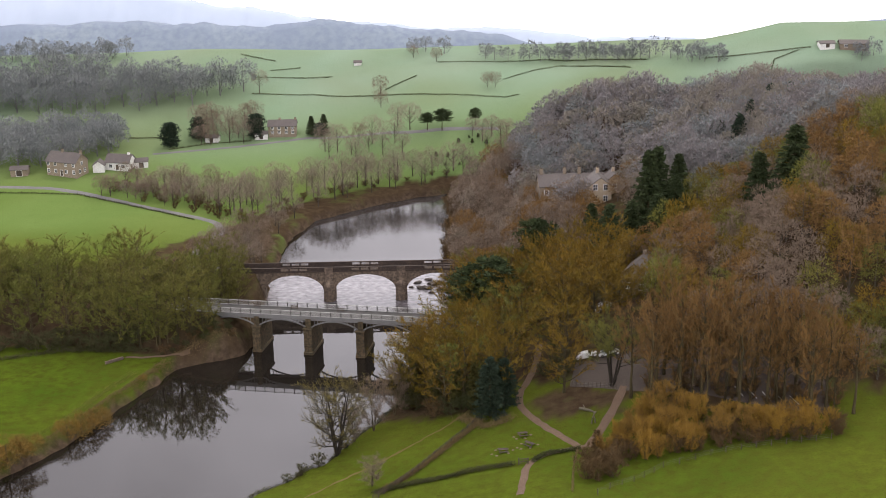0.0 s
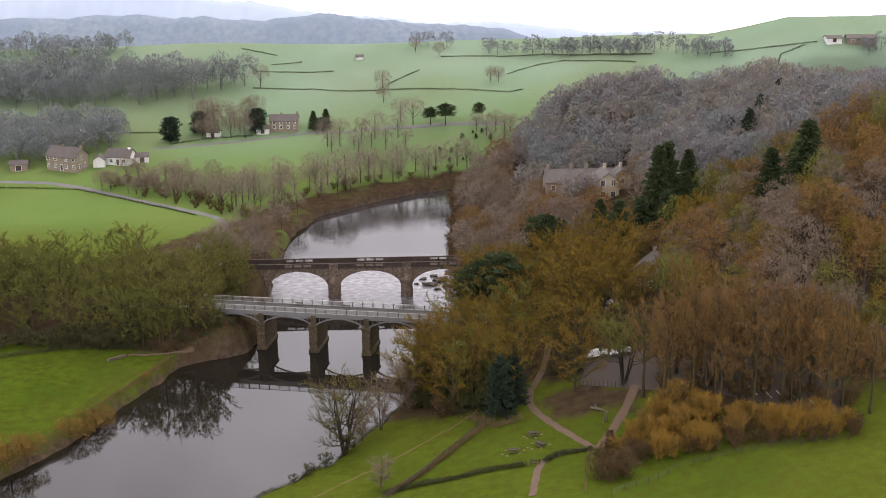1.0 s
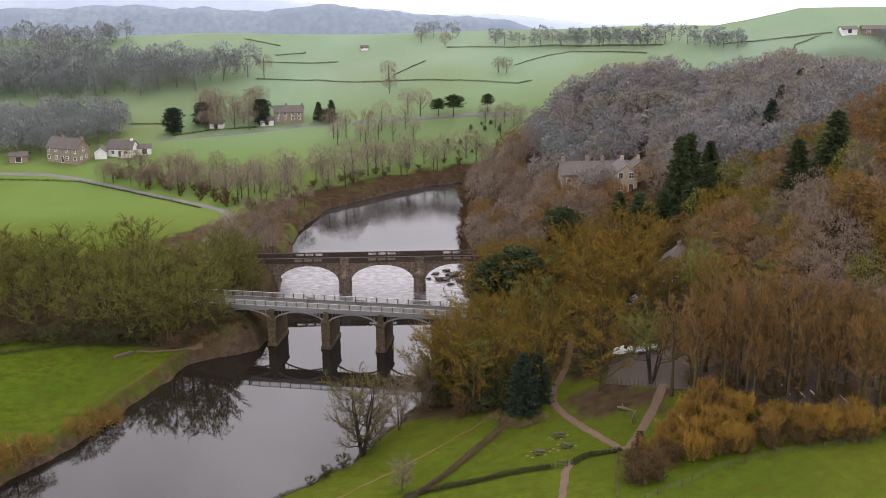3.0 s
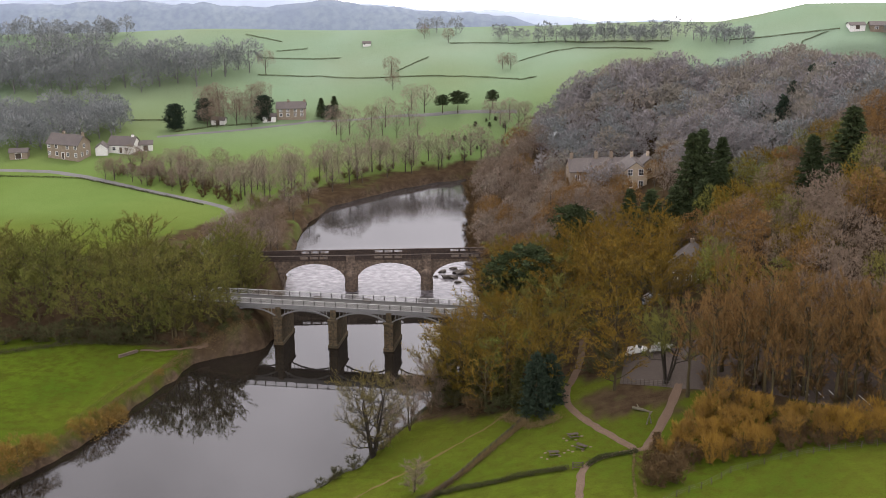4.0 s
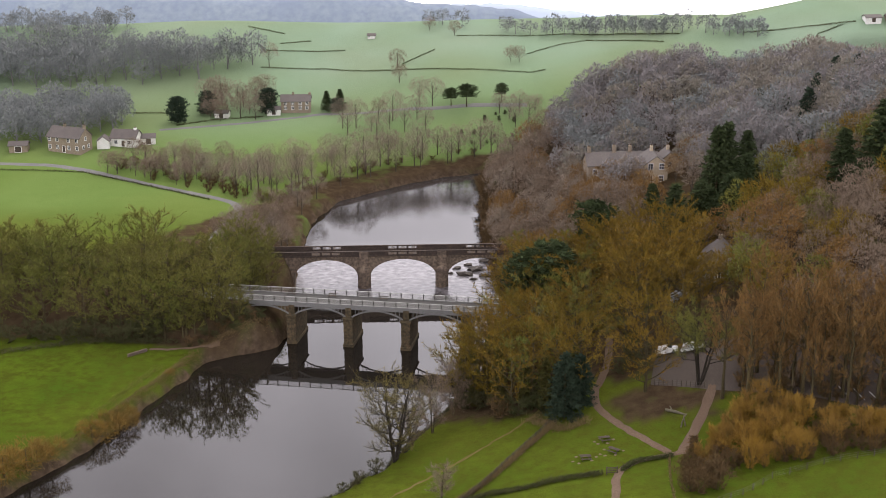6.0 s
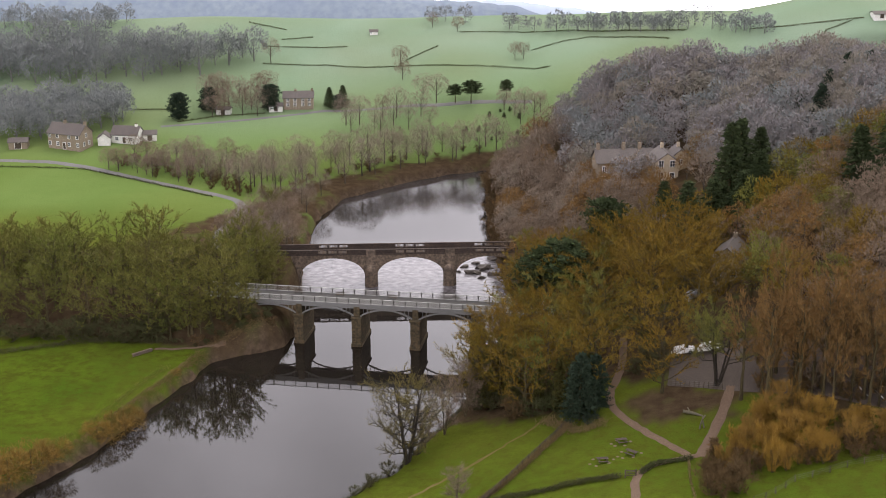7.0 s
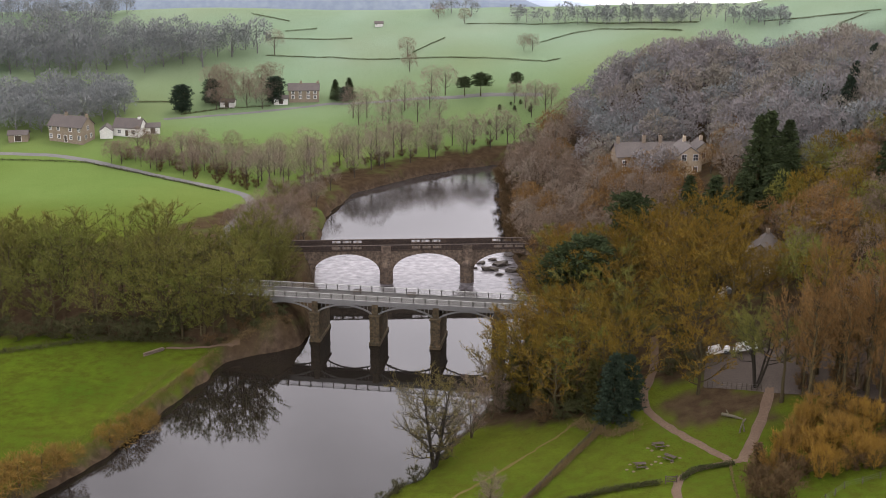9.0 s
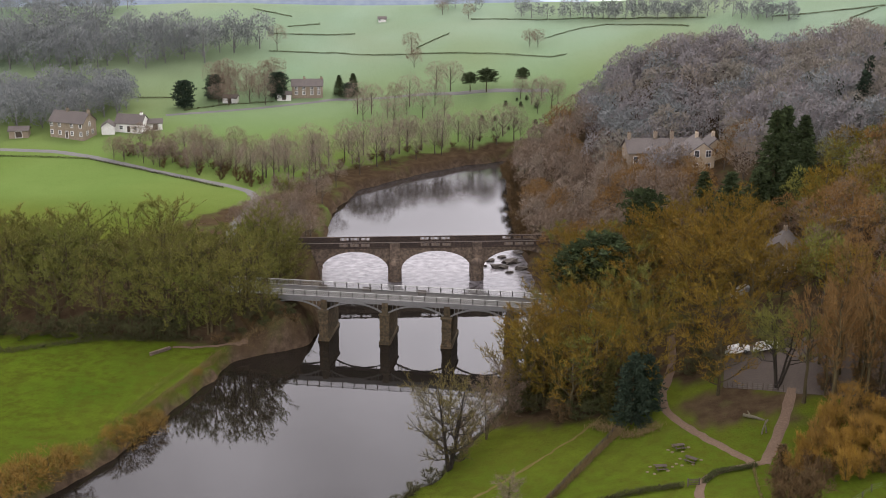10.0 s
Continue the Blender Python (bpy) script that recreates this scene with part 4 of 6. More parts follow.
# evergreens on the hillside
for mdl, x, y, k, w, lab in ((CONE[0], 84, 17, 1.38, 1.1, "tall dark conifer beside the mansion"), (CONE[1], 86.5, 19, 1.32, 1.1, "tall dark conifer beside the mansion"), (CONE[1], 74, 13, 0.95, 1.5, "broad dark conifer below the mansion"),
                             (CONE[0], 79, 10, 0.90, 1.5, "broad dark conifer below the mansion"), (CONE[1], 85, 8, 0.85, 1.5, "broad dark conifer below the mansion"),
                             (CONE[0], 90, 14, 0.85, 1.4, "dark conifer in the wood"), (CONE[0], 113, -5, 1.20, 1.5, "broad dark conifer in the wood"), (CONE[1], 106, -2, 1.00, 1.3, "dark conifer in the wood"), (CONE[1], 93, 26, 0.90, 1.3, "dark conifer in the wood"), (CONE[0], 71, 24, 0.80, 1.3, "dark conifer below the mansion"),
                             (CONE[0], 107, 55.7, 0.71, 1.1, "dark conifer on the hillside"), (CONE[1], 109, 52.2, 0.66, 1.2, "dark conifer on the hillside"),
                             (PINE[0], 44, -6, 1.34, 1.2, "broad dark pine above the river bank"), (PINE[1], 57, 18, 1.45, 0.9, "dark pine above the river bank"), (PINE[1], 39.5, -7, 1.2, 1.1, "dark pine above the river bank")):
    plant(mdl, x, y, rnd.uniform(0, 360), k, lab, "", w)
for x, y, k in ((62.1, 50.7, 0.78), (61.4, 56.7, 0.74), (65.4, 53.5, 0.68), (69, 50.8, 0.63), (66.7, 47.8, 0.70), (58.7, 63.2, 0.79), (87.2, 49.5, 0.73), (64.9, 44.8, 0.68), (88.6, 59.7, 0.78)):
    plant(RUSSET[rnd.randrange(2)], x, y, rnd.uniform(0, 360), k, "bare russet tree before the mansion", "trees round the mansion")
for x, y, k in ((71.5, 44.5, 0.62), (80.5, 44, 0.6), (65.5, 49, 0.66), (60, 54, 0.7), (56.5, 58.5, 0.75), (84.5, 49, 0.75), (68.5, 40, 0.65)):
    plant(RUSSET[rnd.randrange(2)], x, y, rnd.uniform(0, 360), k, "bare russet tree before the mansion", "trees round the mansion")
# park edge
plant(OAK[1], 56.8, -51.8, 70, 0.92, "bare olive tree between path and car park", "", 1.1)
plant(FIR[0], 42, -54.5, 30, 0.93, "dark dense fir at the wood's edge", "", 0.88)
plant(FIR[0], 45, -51.5, 80, 0.75, "smaller dark fir at the wood's edge", "", 0.98)
FORK = tree_model("bare_tree", bare_tree(60, 15, 7.0, 0.42, 9, 7, 18, 0.7, stems=5, twig_len=1.2, twig_w=0.06, girth=2.6), DARK_BARK, TWIG_MOSS)
plant(FORK, 66, -53.5, 10, 0.95, "many-stemmed bare tree at the car park's edge", "")
NEAR_TREE = tree_model("bare_tree", bare_tree(61, 16, 7.4, 0.14, 13, 9, 18, 0.55, stems=4, twig_len=0.8, twig_w=0.05, girth=2.6, even=0.8), DARK_BARK, TWIG_PALE)
plant(NEAR_TREE, 11.8, -57.5, 200, 1.05, "half-bare dark-stemmed willow on the water's edge", "")
THIN_TREE = tree_model("bare_tree", bare_tree(62, 11, 3.6, 0.12, 10, 7, 16, 0.8, stems=3, twig_len=1.3, twig_w=0.035), BARK, TWIG_GREY)
plant(THIN_TREE, 18.5, -48, 20, 1.05, "thin bare tree on the water's edge", "")
plant(THIN_TREE, 22.5, -41, 120, 1.00, "thin bare tree leaning over the water", "")
plant(THIN_TREE, 15, -52.5, 260, 0.70, "small bare tree on the water's edge", "")
for x, y, k in ((5.5, -66.5, 0.75), (8.5, -62.5, 0.9), (13, -55, 0.8), (3, -69, 0.6), (25, -40, 0.9)):
    plant(DARKBUSH[rnd.randrange(2)], x, y, rnd.uniform(0, 360), k, "dark leafless bush on the water's edge", "bushes on the bank")
plant(THIN_TREE, 19.5, -77, 50, 0.55, "small bare thorn on the grass slope", "", 1.3)
# golden shrub belt
grove([(60.5, -80), (67, -67), (73, -63), (104, -75), (103, -79), (80, -80), (70, -83)], 2.4, 6, SHRUB + BROWNBUSH[:1], 0.5, 1.0, "leafless golden shrub in a dense belt", "golden shrubs")
grove([(57, -81), (66, -82), (80, -80.5), (103, -79.5), (103, -77.5), (80, -78), (66, -79)], 2.4, 61, BROWNBUSH, 0.6, 1.0, "brown leafless bush in a dense belt", "golden shrubs")
grove([(57, -80), (62, -84), (62, -91), (57, -90)], 2.3, 63, BROWNBUSH, 0.9, 1.3, "brown leafless bush in a dense belt", "golden shrubs")
grove([(69, -57.5), (80, -62), (106, -72.5), (109, -65), (84, -54), (74, -48)], 4.0, 67, SLIM, 0.75, 1.1, "slim bare reddish tree beside the car park", "trees by the car park")
grove([(70, -57), (80, -61), (106, -71), (107, -67), (82, -57), (73, -53)], 2.8, 64, BROWNBUSH, 0.5, 1.0, "brown undergrowth beside the car park", "undergrowth")
plant(DEAD_CONE, 60.3, -76.5, 0, 1.05, "slim brown conical shrub beside the path", "")
# dead grass and bushes on the meadow's bank
for x, y, k in ((-40.6, -40, 1.5), (-42.2, -43.5, 1.7), (-40.2, -37.5, 1.1), (-44.2, -46.5, 1.2), (-49.5, -55.5, 1.3), (-52.2, -60, 1.9), (-55, -63.5, 1.8), (-51, -57.5, 1.2), (-57.5, -67.5, 2.0), (-60, -71.5, 2.0), (-55.5, -60, 1.2), (-58.5, -64, 1.3), (-34.5, -20, 0.5)):
    plant(LOWBUSH[rnd.randrange(2)], x, y, rnd.uniform(0, 360), k, "golden dead growth on the river bank", "bank growth", 1.25)
for x, y, k in ((-20.5, -1.2, 0.8), (-23.5, -0.5, 1.1), (-26.5, -1.5, 1.0), (-18.5, 1.2, 0.7), (-22, 1.2, 0.8)):
    plant(DARKBUSH[rnd.randrange(2)], x, y, rnd.uniform(0, 360), k, "brown bush on the bank beside the viaduct", "bushes on the bank")
for x, y, k in ((-26.5, -1.5, 1.0), (-30, -0.8, 1.1), (-23.8, -1.6, 0.7), (-34, -2, 1.1), (-27.5, 1.6, 1.0), (-38.5, -2.5, 1.05), (-43, -2, 1.1), (-22.5, 0.8, 0.75)):
    plant(MOSSY[rnd.randrange(3)], x, y, rnd.uniform(0, 360), k, WOOD_W, "trees of the riverside wood")
for i in range(26):
    u = i / 25
    x, y = -33 + 17 * u + rnd.uniform(-1, 1), -6 + 6.5 * u + rnd.uniform(-0.6, 2.2)
    if not clear(x, y):
        plant(BROWNBUSH[i % 2] if i % 3 else DARKBUSH[0], x, y, rnd.uniform(0, 360), rnd.uniform(0.3, 0.65), "brown scrub on the bank beside the viaduct", "bushes on the bank")
# young planted trees in the far field
for x, y in scatter([(23.9, 161.7), (49.6, 164.1), (56.1, 182.3), (36.9, 179)], 6.5, 70):
    plant(SAPLING, x, y, rnd.uniform(0, 360), rnd.uniform(0.35, 0.75), "young planted conifer in the field", "young conifers", 1.2)

# woods that nobody could count
def wild(poly, spacing, seed):
    return [p for p in scatter(poly, spacing, seed) if not clear(*p)]


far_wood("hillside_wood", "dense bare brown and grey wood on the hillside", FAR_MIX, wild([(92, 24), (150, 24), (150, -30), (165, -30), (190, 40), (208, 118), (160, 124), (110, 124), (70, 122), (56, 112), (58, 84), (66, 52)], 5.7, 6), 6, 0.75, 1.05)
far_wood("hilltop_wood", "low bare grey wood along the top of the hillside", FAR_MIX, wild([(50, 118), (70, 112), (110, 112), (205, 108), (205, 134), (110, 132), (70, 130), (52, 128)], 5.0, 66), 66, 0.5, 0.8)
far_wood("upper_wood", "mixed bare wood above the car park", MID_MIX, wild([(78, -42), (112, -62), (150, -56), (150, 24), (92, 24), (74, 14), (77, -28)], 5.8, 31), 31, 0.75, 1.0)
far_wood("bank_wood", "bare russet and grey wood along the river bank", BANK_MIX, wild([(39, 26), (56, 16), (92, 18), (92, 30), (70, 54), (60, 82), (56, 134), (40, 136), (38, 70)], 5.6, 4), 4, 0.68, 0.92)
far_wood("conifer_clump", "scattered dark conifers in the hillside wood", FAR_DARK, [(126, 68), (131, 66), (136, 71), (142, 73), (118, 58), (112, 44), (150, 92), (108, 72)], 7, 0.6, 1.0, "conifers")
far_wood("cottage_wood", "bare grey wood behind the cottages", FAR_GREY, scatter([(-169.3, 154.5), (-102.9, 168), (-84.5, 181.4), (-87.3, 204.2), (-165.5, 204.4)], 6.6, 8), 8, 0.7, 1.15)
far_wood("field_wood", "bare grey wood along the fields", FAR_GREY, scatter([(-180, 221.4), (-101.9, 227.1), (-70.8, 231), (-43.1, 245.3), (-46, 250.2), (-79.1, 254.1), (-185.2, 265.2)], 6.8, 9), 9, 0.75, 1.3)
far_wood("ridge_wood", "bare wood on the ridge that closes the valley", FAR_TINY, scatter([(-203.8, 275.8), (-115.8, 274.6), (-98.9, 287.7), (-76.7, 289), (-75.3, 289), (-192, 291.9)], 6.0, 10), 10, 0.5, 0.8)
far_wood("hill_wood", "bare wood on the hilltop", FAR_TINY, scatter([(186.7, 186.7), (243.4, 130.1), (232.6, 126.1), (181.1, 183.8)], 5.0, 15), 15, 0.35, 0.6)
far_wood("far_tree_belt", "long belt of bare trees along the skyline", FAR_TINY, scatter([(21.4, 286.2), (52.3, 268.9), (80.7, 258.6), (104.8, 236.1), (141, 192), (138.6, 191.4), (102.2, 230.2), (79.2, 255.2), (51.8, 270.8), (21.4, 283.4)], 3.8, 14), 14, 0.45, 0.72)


# ---------------------------------------------------------------- the old railway viaduct, now a footbridge
def lattice_panel(w, h):
    """One bay of riveted lattice between two posts."""
    bm = bmesh.new()
    n = 6
    for i in range(-2, n + 2):
        for s in (1, -1):
            x0, x1 = w * i / n, w * i / n + s * h * 0.55
            z0, z1 = 0.0, h
            if min(x0, x1) < 0 or max(x0, x1) > w:
                k0 = 0 if 0 <= x0 <= w else ((0 if x0 < 0 else w) - x0) / (x1 - x0)
                k1 = 1 if 0 <= x1 <= w else ((0 if x1 < 0 else w) - x0) / (x1 - x0)
                if not 0 <= k0 < k1 <= 1:
                    continue
                x0, x1, z0, z1 = x0 + (x1 - x0) * k0, x0 + (x1 - x0) * k1, h * k0, h * k1
            bar(bm, (x0, 0.02 * s, z0), (x1, 0.02 * s, z1), 0.02, 0.05)
    me = bpy.data.meshes.new("lattice")
    bm.to_mesh(me)
    bm.free()
    me.materials.append(RAILING)
    return me


def viaduct():
    v = thing("footbridge", pose(0, 0, 0, 0, 0, -11), "grey lattice-sided railway viaduct on stone piers", "bridge")
    x0, x1, z = -33.0, 46.0, 9.35
    bm = bmesh.new()
    put_box(bm, x0, x1, 0.1, 5.9, 8.85, z, 0.02)
    part("deck", bm, DECK, v, "grey tarmac deck")
    starts = (-25.5, -12.7, 0.1, 12.9, 25.7, 38.5)
    for x in starts:
        p = part("pier", block(x + 0.06, x + 1.94, -0.62, 8.27, -1.6, 6.3), PIER_STONE, v, "moss-stained pier of squared stone")
        part("footing", block(x - 0.2, x + 2.2, -0.95, 8.6, -1.6, 0.7, 0.12), PIER_STONE, p)
        part("pier_cap", block(x - 0.22, x + 2.22, -0.92, 8.57, 6.2, 6.65, 0.08), PIER_STONE, p)
        part("bearing_block", block(x + 0.35, x + 1.65, -0.05, 6.1, 6.65, 8.86, 0.04), PIER_STONE, p)
        for k in range(10):
            z0 = 0.72 + 0.55 * k
            cuts = [-0.72, 0.5, 2.0, 3.6, 5.1, 6.7, 8.37] if k % 2 else [-0.72, 1.2, 2.8, 4.3, 5.9, 7.3, 8.37]
            for y0, y1 in zip(cuts[:-1], cuts[1:]):
                o = rnd.uniform(-0.03, 0.03)
                part("stone", mesh_of("stone", *box_data(x - o, x + 2.0 + o, y0 - (o if y0 < -0.5 else -0.012), y1 - 0.012, z0, z0 + 0.525)), PIER_STONE, p)
    for side in (0.12, 5.88):
        g = part("girder", block(x0, x1, side - 0.12, side + 0.12, 8.45, z + 0.12, 0.02), IRON, v, "grey riveted edge girder")
        for a, b in zip(starts[:-1], starts[1:]):
            p, q = a + 1.7, b + 0.3
            bm = bmesh.new()
            n = 14
            pts = [(p + (q - p) * i / n, side, 6.7 + 1.7 * math.sin(math.pi * i / n) ** 0.8) for i in range(n + 1)]
            for c, d in zip(pts[:-1], pts[1:]):
                bar(bm, c, d, 0.26, 0.3)
            part("arch_rib", bm, IRON, v, "pale grey curved iron rib")
            for i in (1, 2, 3, 11, 12, 13):
                bm = bmesh.new()
                bar(bm, pts[i], (pts[i][0], side, 8.5), 0.12)
                part("spandrel_strut", bm, IRON, v)
        bay, h = 2.48, 1.22
        panel = lattice_panel(bay - 0.2, h - 0.12)
        post = mesh_of("post", *box_data(-0.1, 0.1, -0.09, 0.09, 0, h + 0.14), POST_IRON)
        rails = bmesh.new()
        put_box(rails, x0, x1, side - 0.09, side + 0.09, z + h + 0.02, z + h + 0.13, 0.02)
        part("top_rail", rails, RAILING, v, "pale grey iron top rail")
        part("bottom_rail", block(x0, x1, side - 0.06, side + 0.06, z + 0.1, z + 0.2), RAILING, v)
        x = x0
        while x < x1 - 0.5:
            part("post", post, None, v, m=pose(x + 0.05, side, z + 0.05))
            part("lattice", panel, None, v, m=pose(x + 0.15, side, z + 0.16))
            x += bay
    return v


def box_data(x0, x1, y0, y1, z0, z1):
    return ([(x, y, z) for z in (z0, z1) for x, y in ((x0, y0), (x1, y0), (x1, y1), (x0, y1))],
            [(0, 3, 2, 1), (4, 5, 6, 7), (0, 1, 5, 4), (1, 2, 6, 5), (2, 3, 7, 6), (3, 0, 4, 7)])


viaduct()


def bench(m):
    t = thing("bench", m, "brown wooden bench on the footbridge deck", "bench", "benches on the footbridge")
    for y in (-0.18, 0, 0.18):
        part("seat_slat", block(-0.9, 0.9, y - 0.07, y + 0.07, 0.43, 0.47, 0.01), TIMBER, t)
    for z in (0.62, 0.8):
        part("back_slat", block(-0.9, 0.9, 0.27, 0.31, z, z + 0.12, 0.01), TIMBER, t)
    for x in (-0.75, 0.75):
        bm = bmesh.new()
        put_box(bm, x - 0.04, x + 0.04, -0.24, -0.16, 0, 0.45)
        put_box(bm, x - 0.04, x + 0.04, 0.2, 0.28, 0, 0.95)
        put_box(bm, x - 0.04, x + 0.04, -0.24, 0.28, 0.36, 0.43)
        part("end_frame", bm, TIMBER, t)
    return t


for x, y in ((-3.6, 4.6), (8.0, 4.6), (-13.0, 4.7)):
    bench(pose(0, 0, 0, 0, 0, -11) @ pose(x, y, 9.35))


def arch_low(x, spans):
    for p, q, spring, rise in spans:
        if p <= x <= q:
            c, h = (p + q) / 2, (q - p) / 2
            return spring + rise * math.sqrt(max(0, 1 - ((x - c) / h) ** 2))
    return -1.6


def stone_bridge():
    b = thing("road_bridge", pose(0, 38, 0, 0, 0, 0.8), "old sandstone road bridge with wide low arches", "bridge")
    spans = [(-14.0, 1.6, 2.7, 4.5), (4.7, 20.9, 2.7, 4.5), (23.8, 40.0, 2.7, 4.5)]
    x0, x1, top, deep = -26.0, 46.0, 8.0, 4.7
    for p, q in ((x0, -14.0), (1.6, 4.7), (20.9, 23.8), (40.0, x1)):
        part("abutment" if p == x0 or q == x1 else "pier", block(p + 0.002, q - 0.002, 0, deep, -1.6, top), STONE, b)
    for p, q, spring, rise in spans:
        xs = [p + (q - p) * (1 - math.cos(math.pi * i / 40)) / 2 for i in range(41)]
        V, F = [], []
        for x in xs:
            low = min(arch_low(x, spans), top - 0.3) if p < x < q else spring
            V += [(x, 0, low), (x, 0, top), (x, deep, low), (x, deep, top)]
        for i in range(len(xs) - 1):
            a, c = i * 4, i * 4 + 4
            F += [(a, c, c + 1, a + 1), (a + 2, a + 3, c + 3, c + 2), (a + 1, c + 1, c + 3, a + 3), (a, a + 2, c + 2, c)]
        part("arch", mesh_of("arch", V, F), STONE, b)
        # ring of wedge-shaped stones round the opening
        c, h = (p + q) / 2, (q - p) / 2
        n = 37
        for i in range(n):
            r0, r1 = math.pi * i / n + 0.006, math.pi * (i + 1) / n - 0.006
            W = [(c - (h + e) * math.cos(r), y, spring + (rise + e) * math.sin(r)) for y in (-0.07, 0.3) for r, e in ((r0, 0), (r1, 0), (r1, 0.62), (r0, 0.62))]
            part("voussoir", mesh_of("voussoir", W, [(0, 1, 2, 3), (7, 6, 5, 4), (0, 4, 5, 1), (1, 5, 6, 2), (2, 6, 7, 3), (3, 7, 4, 0)]), STONE, b)
    for c in (3.15, 22.35):
        # rounded cutwater with a domed cap
        bm = bmesh.new()
        bmesh.ops.create_cone(bm, cap_ends=True, segments=20, radius1=1.65, radius2=1.5, depth=5.6)
        for v in bm.verts:
            v.co = Vector((v.co.x + c, v.co.y * 0.85 + 0.0, v.co.z + 1.4))
        part("cutwater", bm, STONE, b)
        bm = bmesh.new()
        bmesh.ops.create_uvsphere(bm, u_segments=20, v_segments=8, radius=1.5)
        for v in bm.verts:
            v.co = Vector((v.co.x + c, v.co.y * 0.85, max(v.co.z, 0) * 0.9 + 4.2))
        part("cutwater_cap", bm, STONE, b)
        part("pilaster", block(c - 1.15, c + 1.15, -0.35, 0.1, 4.3, top + 1.2, 0.04), STONE, b)
    part("road_surface", block(x0, x1, 0.45, deep - 0.45, top, top + 0.12), GRAVEL, b, "grey tarmac road")
    for y in (-0.22, deep - 0.28):
        part("string_course", block(x0, x1, y, y + 0.5, top, top + 0.28, 0.03), STONE_DARK, b, "dark stained string course")
        base = top + 0.28
        groups = [(-9.6, -2.6), (9.2, 16.2), (28.6, 35.6)]
        solid, last = [], x0
        for g0, g1 in groups:
            solid.append((last, g0))
            w = (g1 - g0 - 0.9) / 3
            for k in range(3):
                p = g0 + k * (w + 0.45)
                # open balustrade with turned uprights
                part("plinth", block(p, p + w, y + 0.06, y + 0.44, base, base + 0.16), STONE_DARK, b)
                n = 7
                for j in range(n):
                    c = p + w * (j + 0.5) / n
                    part("baluster", BALUSTER, None, b, m=pose(c, y + 0.25, base + 0.16))
                if k < 2:
                    solid.append((p + w, p + w + 0.45))
            last = g1
        solid.append((last, x1))
        for p, q in solid:
            part("parapet_panel", block(p, q, y + 0.04, y + 0.46, base, base + 0.86, 0.02), STONE_DARK, b)
        n = 30
        for j in range(n):
            p, q = x0 + (x1 - x0) * j / n, x0 + (x1 - x0) * (j + 1) / n
            part("coping_stone", block(p + 0.012, q - 0.012, y, y + 0.5, base + 0.86, base + 1.06, 0.03), STONE_DARK, b)
    return b


BALUSTER = mesh_of("baluster", [((0.11 if k in (0, 1, 3, 4) else 0.07) * math.cos(a * 1.0472) * s, (0.11 if k in (0, 1, 3, 4) else 0.07) * math.sin(a * 1.0472) * s, z)
                                for k, (z, s) in enumerate(((0, 1), (0.1, 0.7), (0.35, 1), (0.6, 0.7), (0.7, 1))) for a in range(6)],
                   [(k * 6 + a, k * 6 + (a + 1) % 6, k * 6 + 6 + (a + 1) % 6, k * 6 + 6 + a) for k in range(4) for a in range(6)], STONE)
stone_bridge()


# ---------------------------------------------------------------- paths, lanes and the car park
def laid(name, line, width, lift, mat, label, category, **kw):
    return tagged(strip_mesh(name, line, width, lift, mat, **kw), label, category, kind="structure")


laid("path", [(57.5, -71.5), (50.6, -59.5), (47.9, -53), (48, -48), (50.6, -42.5), (52.5, -36), (54, -27)], 1.9, 0.05, EARTH, "pinkish earth footpath into the wood", "path", seed=1)
laid("path", [(59, -72.5), (61, -69), (63.3, -65), (66.7, -58.4), (68.2, -54.4)], 2.3, 0.06, EARTH, "pinkish path to the car park", "path", seed=2)
laid("path", [(45.4, -92), (47.3, -79.5), (49.6, -75), (53.8, -72.6), (59, -72)], 1.7, 0.07, EARTH, "trodden earth path through the gate", "path", seed=3)
laid("path", [(6, -80), (9.6, -75.9), (17.1, -68.4), (25.2, -61.4), (34.8, -53.2), (40, -47)], 0.75, 0.03, TROD, "narrow trodden path along the river", "path", ragged=0.3, seed=4)
laid("lane", [(-150, 152), (-101.6, 145), (-89.3, 140), (-73, 131), (-58.4, 121), (-44.4, 110.4), (-37.6, 104), (-34.4, 95), (-35, 82), (-38, 68), (-37, 55), (-30, 43.2), (-22, 40.6)], 3.4, 0.07, LANE, "grey tarmac lane beside the fields", "road", spacing=1.5, seed=5)
laid("lane", [(-73.6, 183.4), (-44.2, 191.8), (-18.3, 201.7), (0.8, 193.8), (23.6, 186.2), (56.1, 185.6)], 2.6, 0.08, LANE, "pale farm road between fields", "road", spacing=2.0, seed=6)


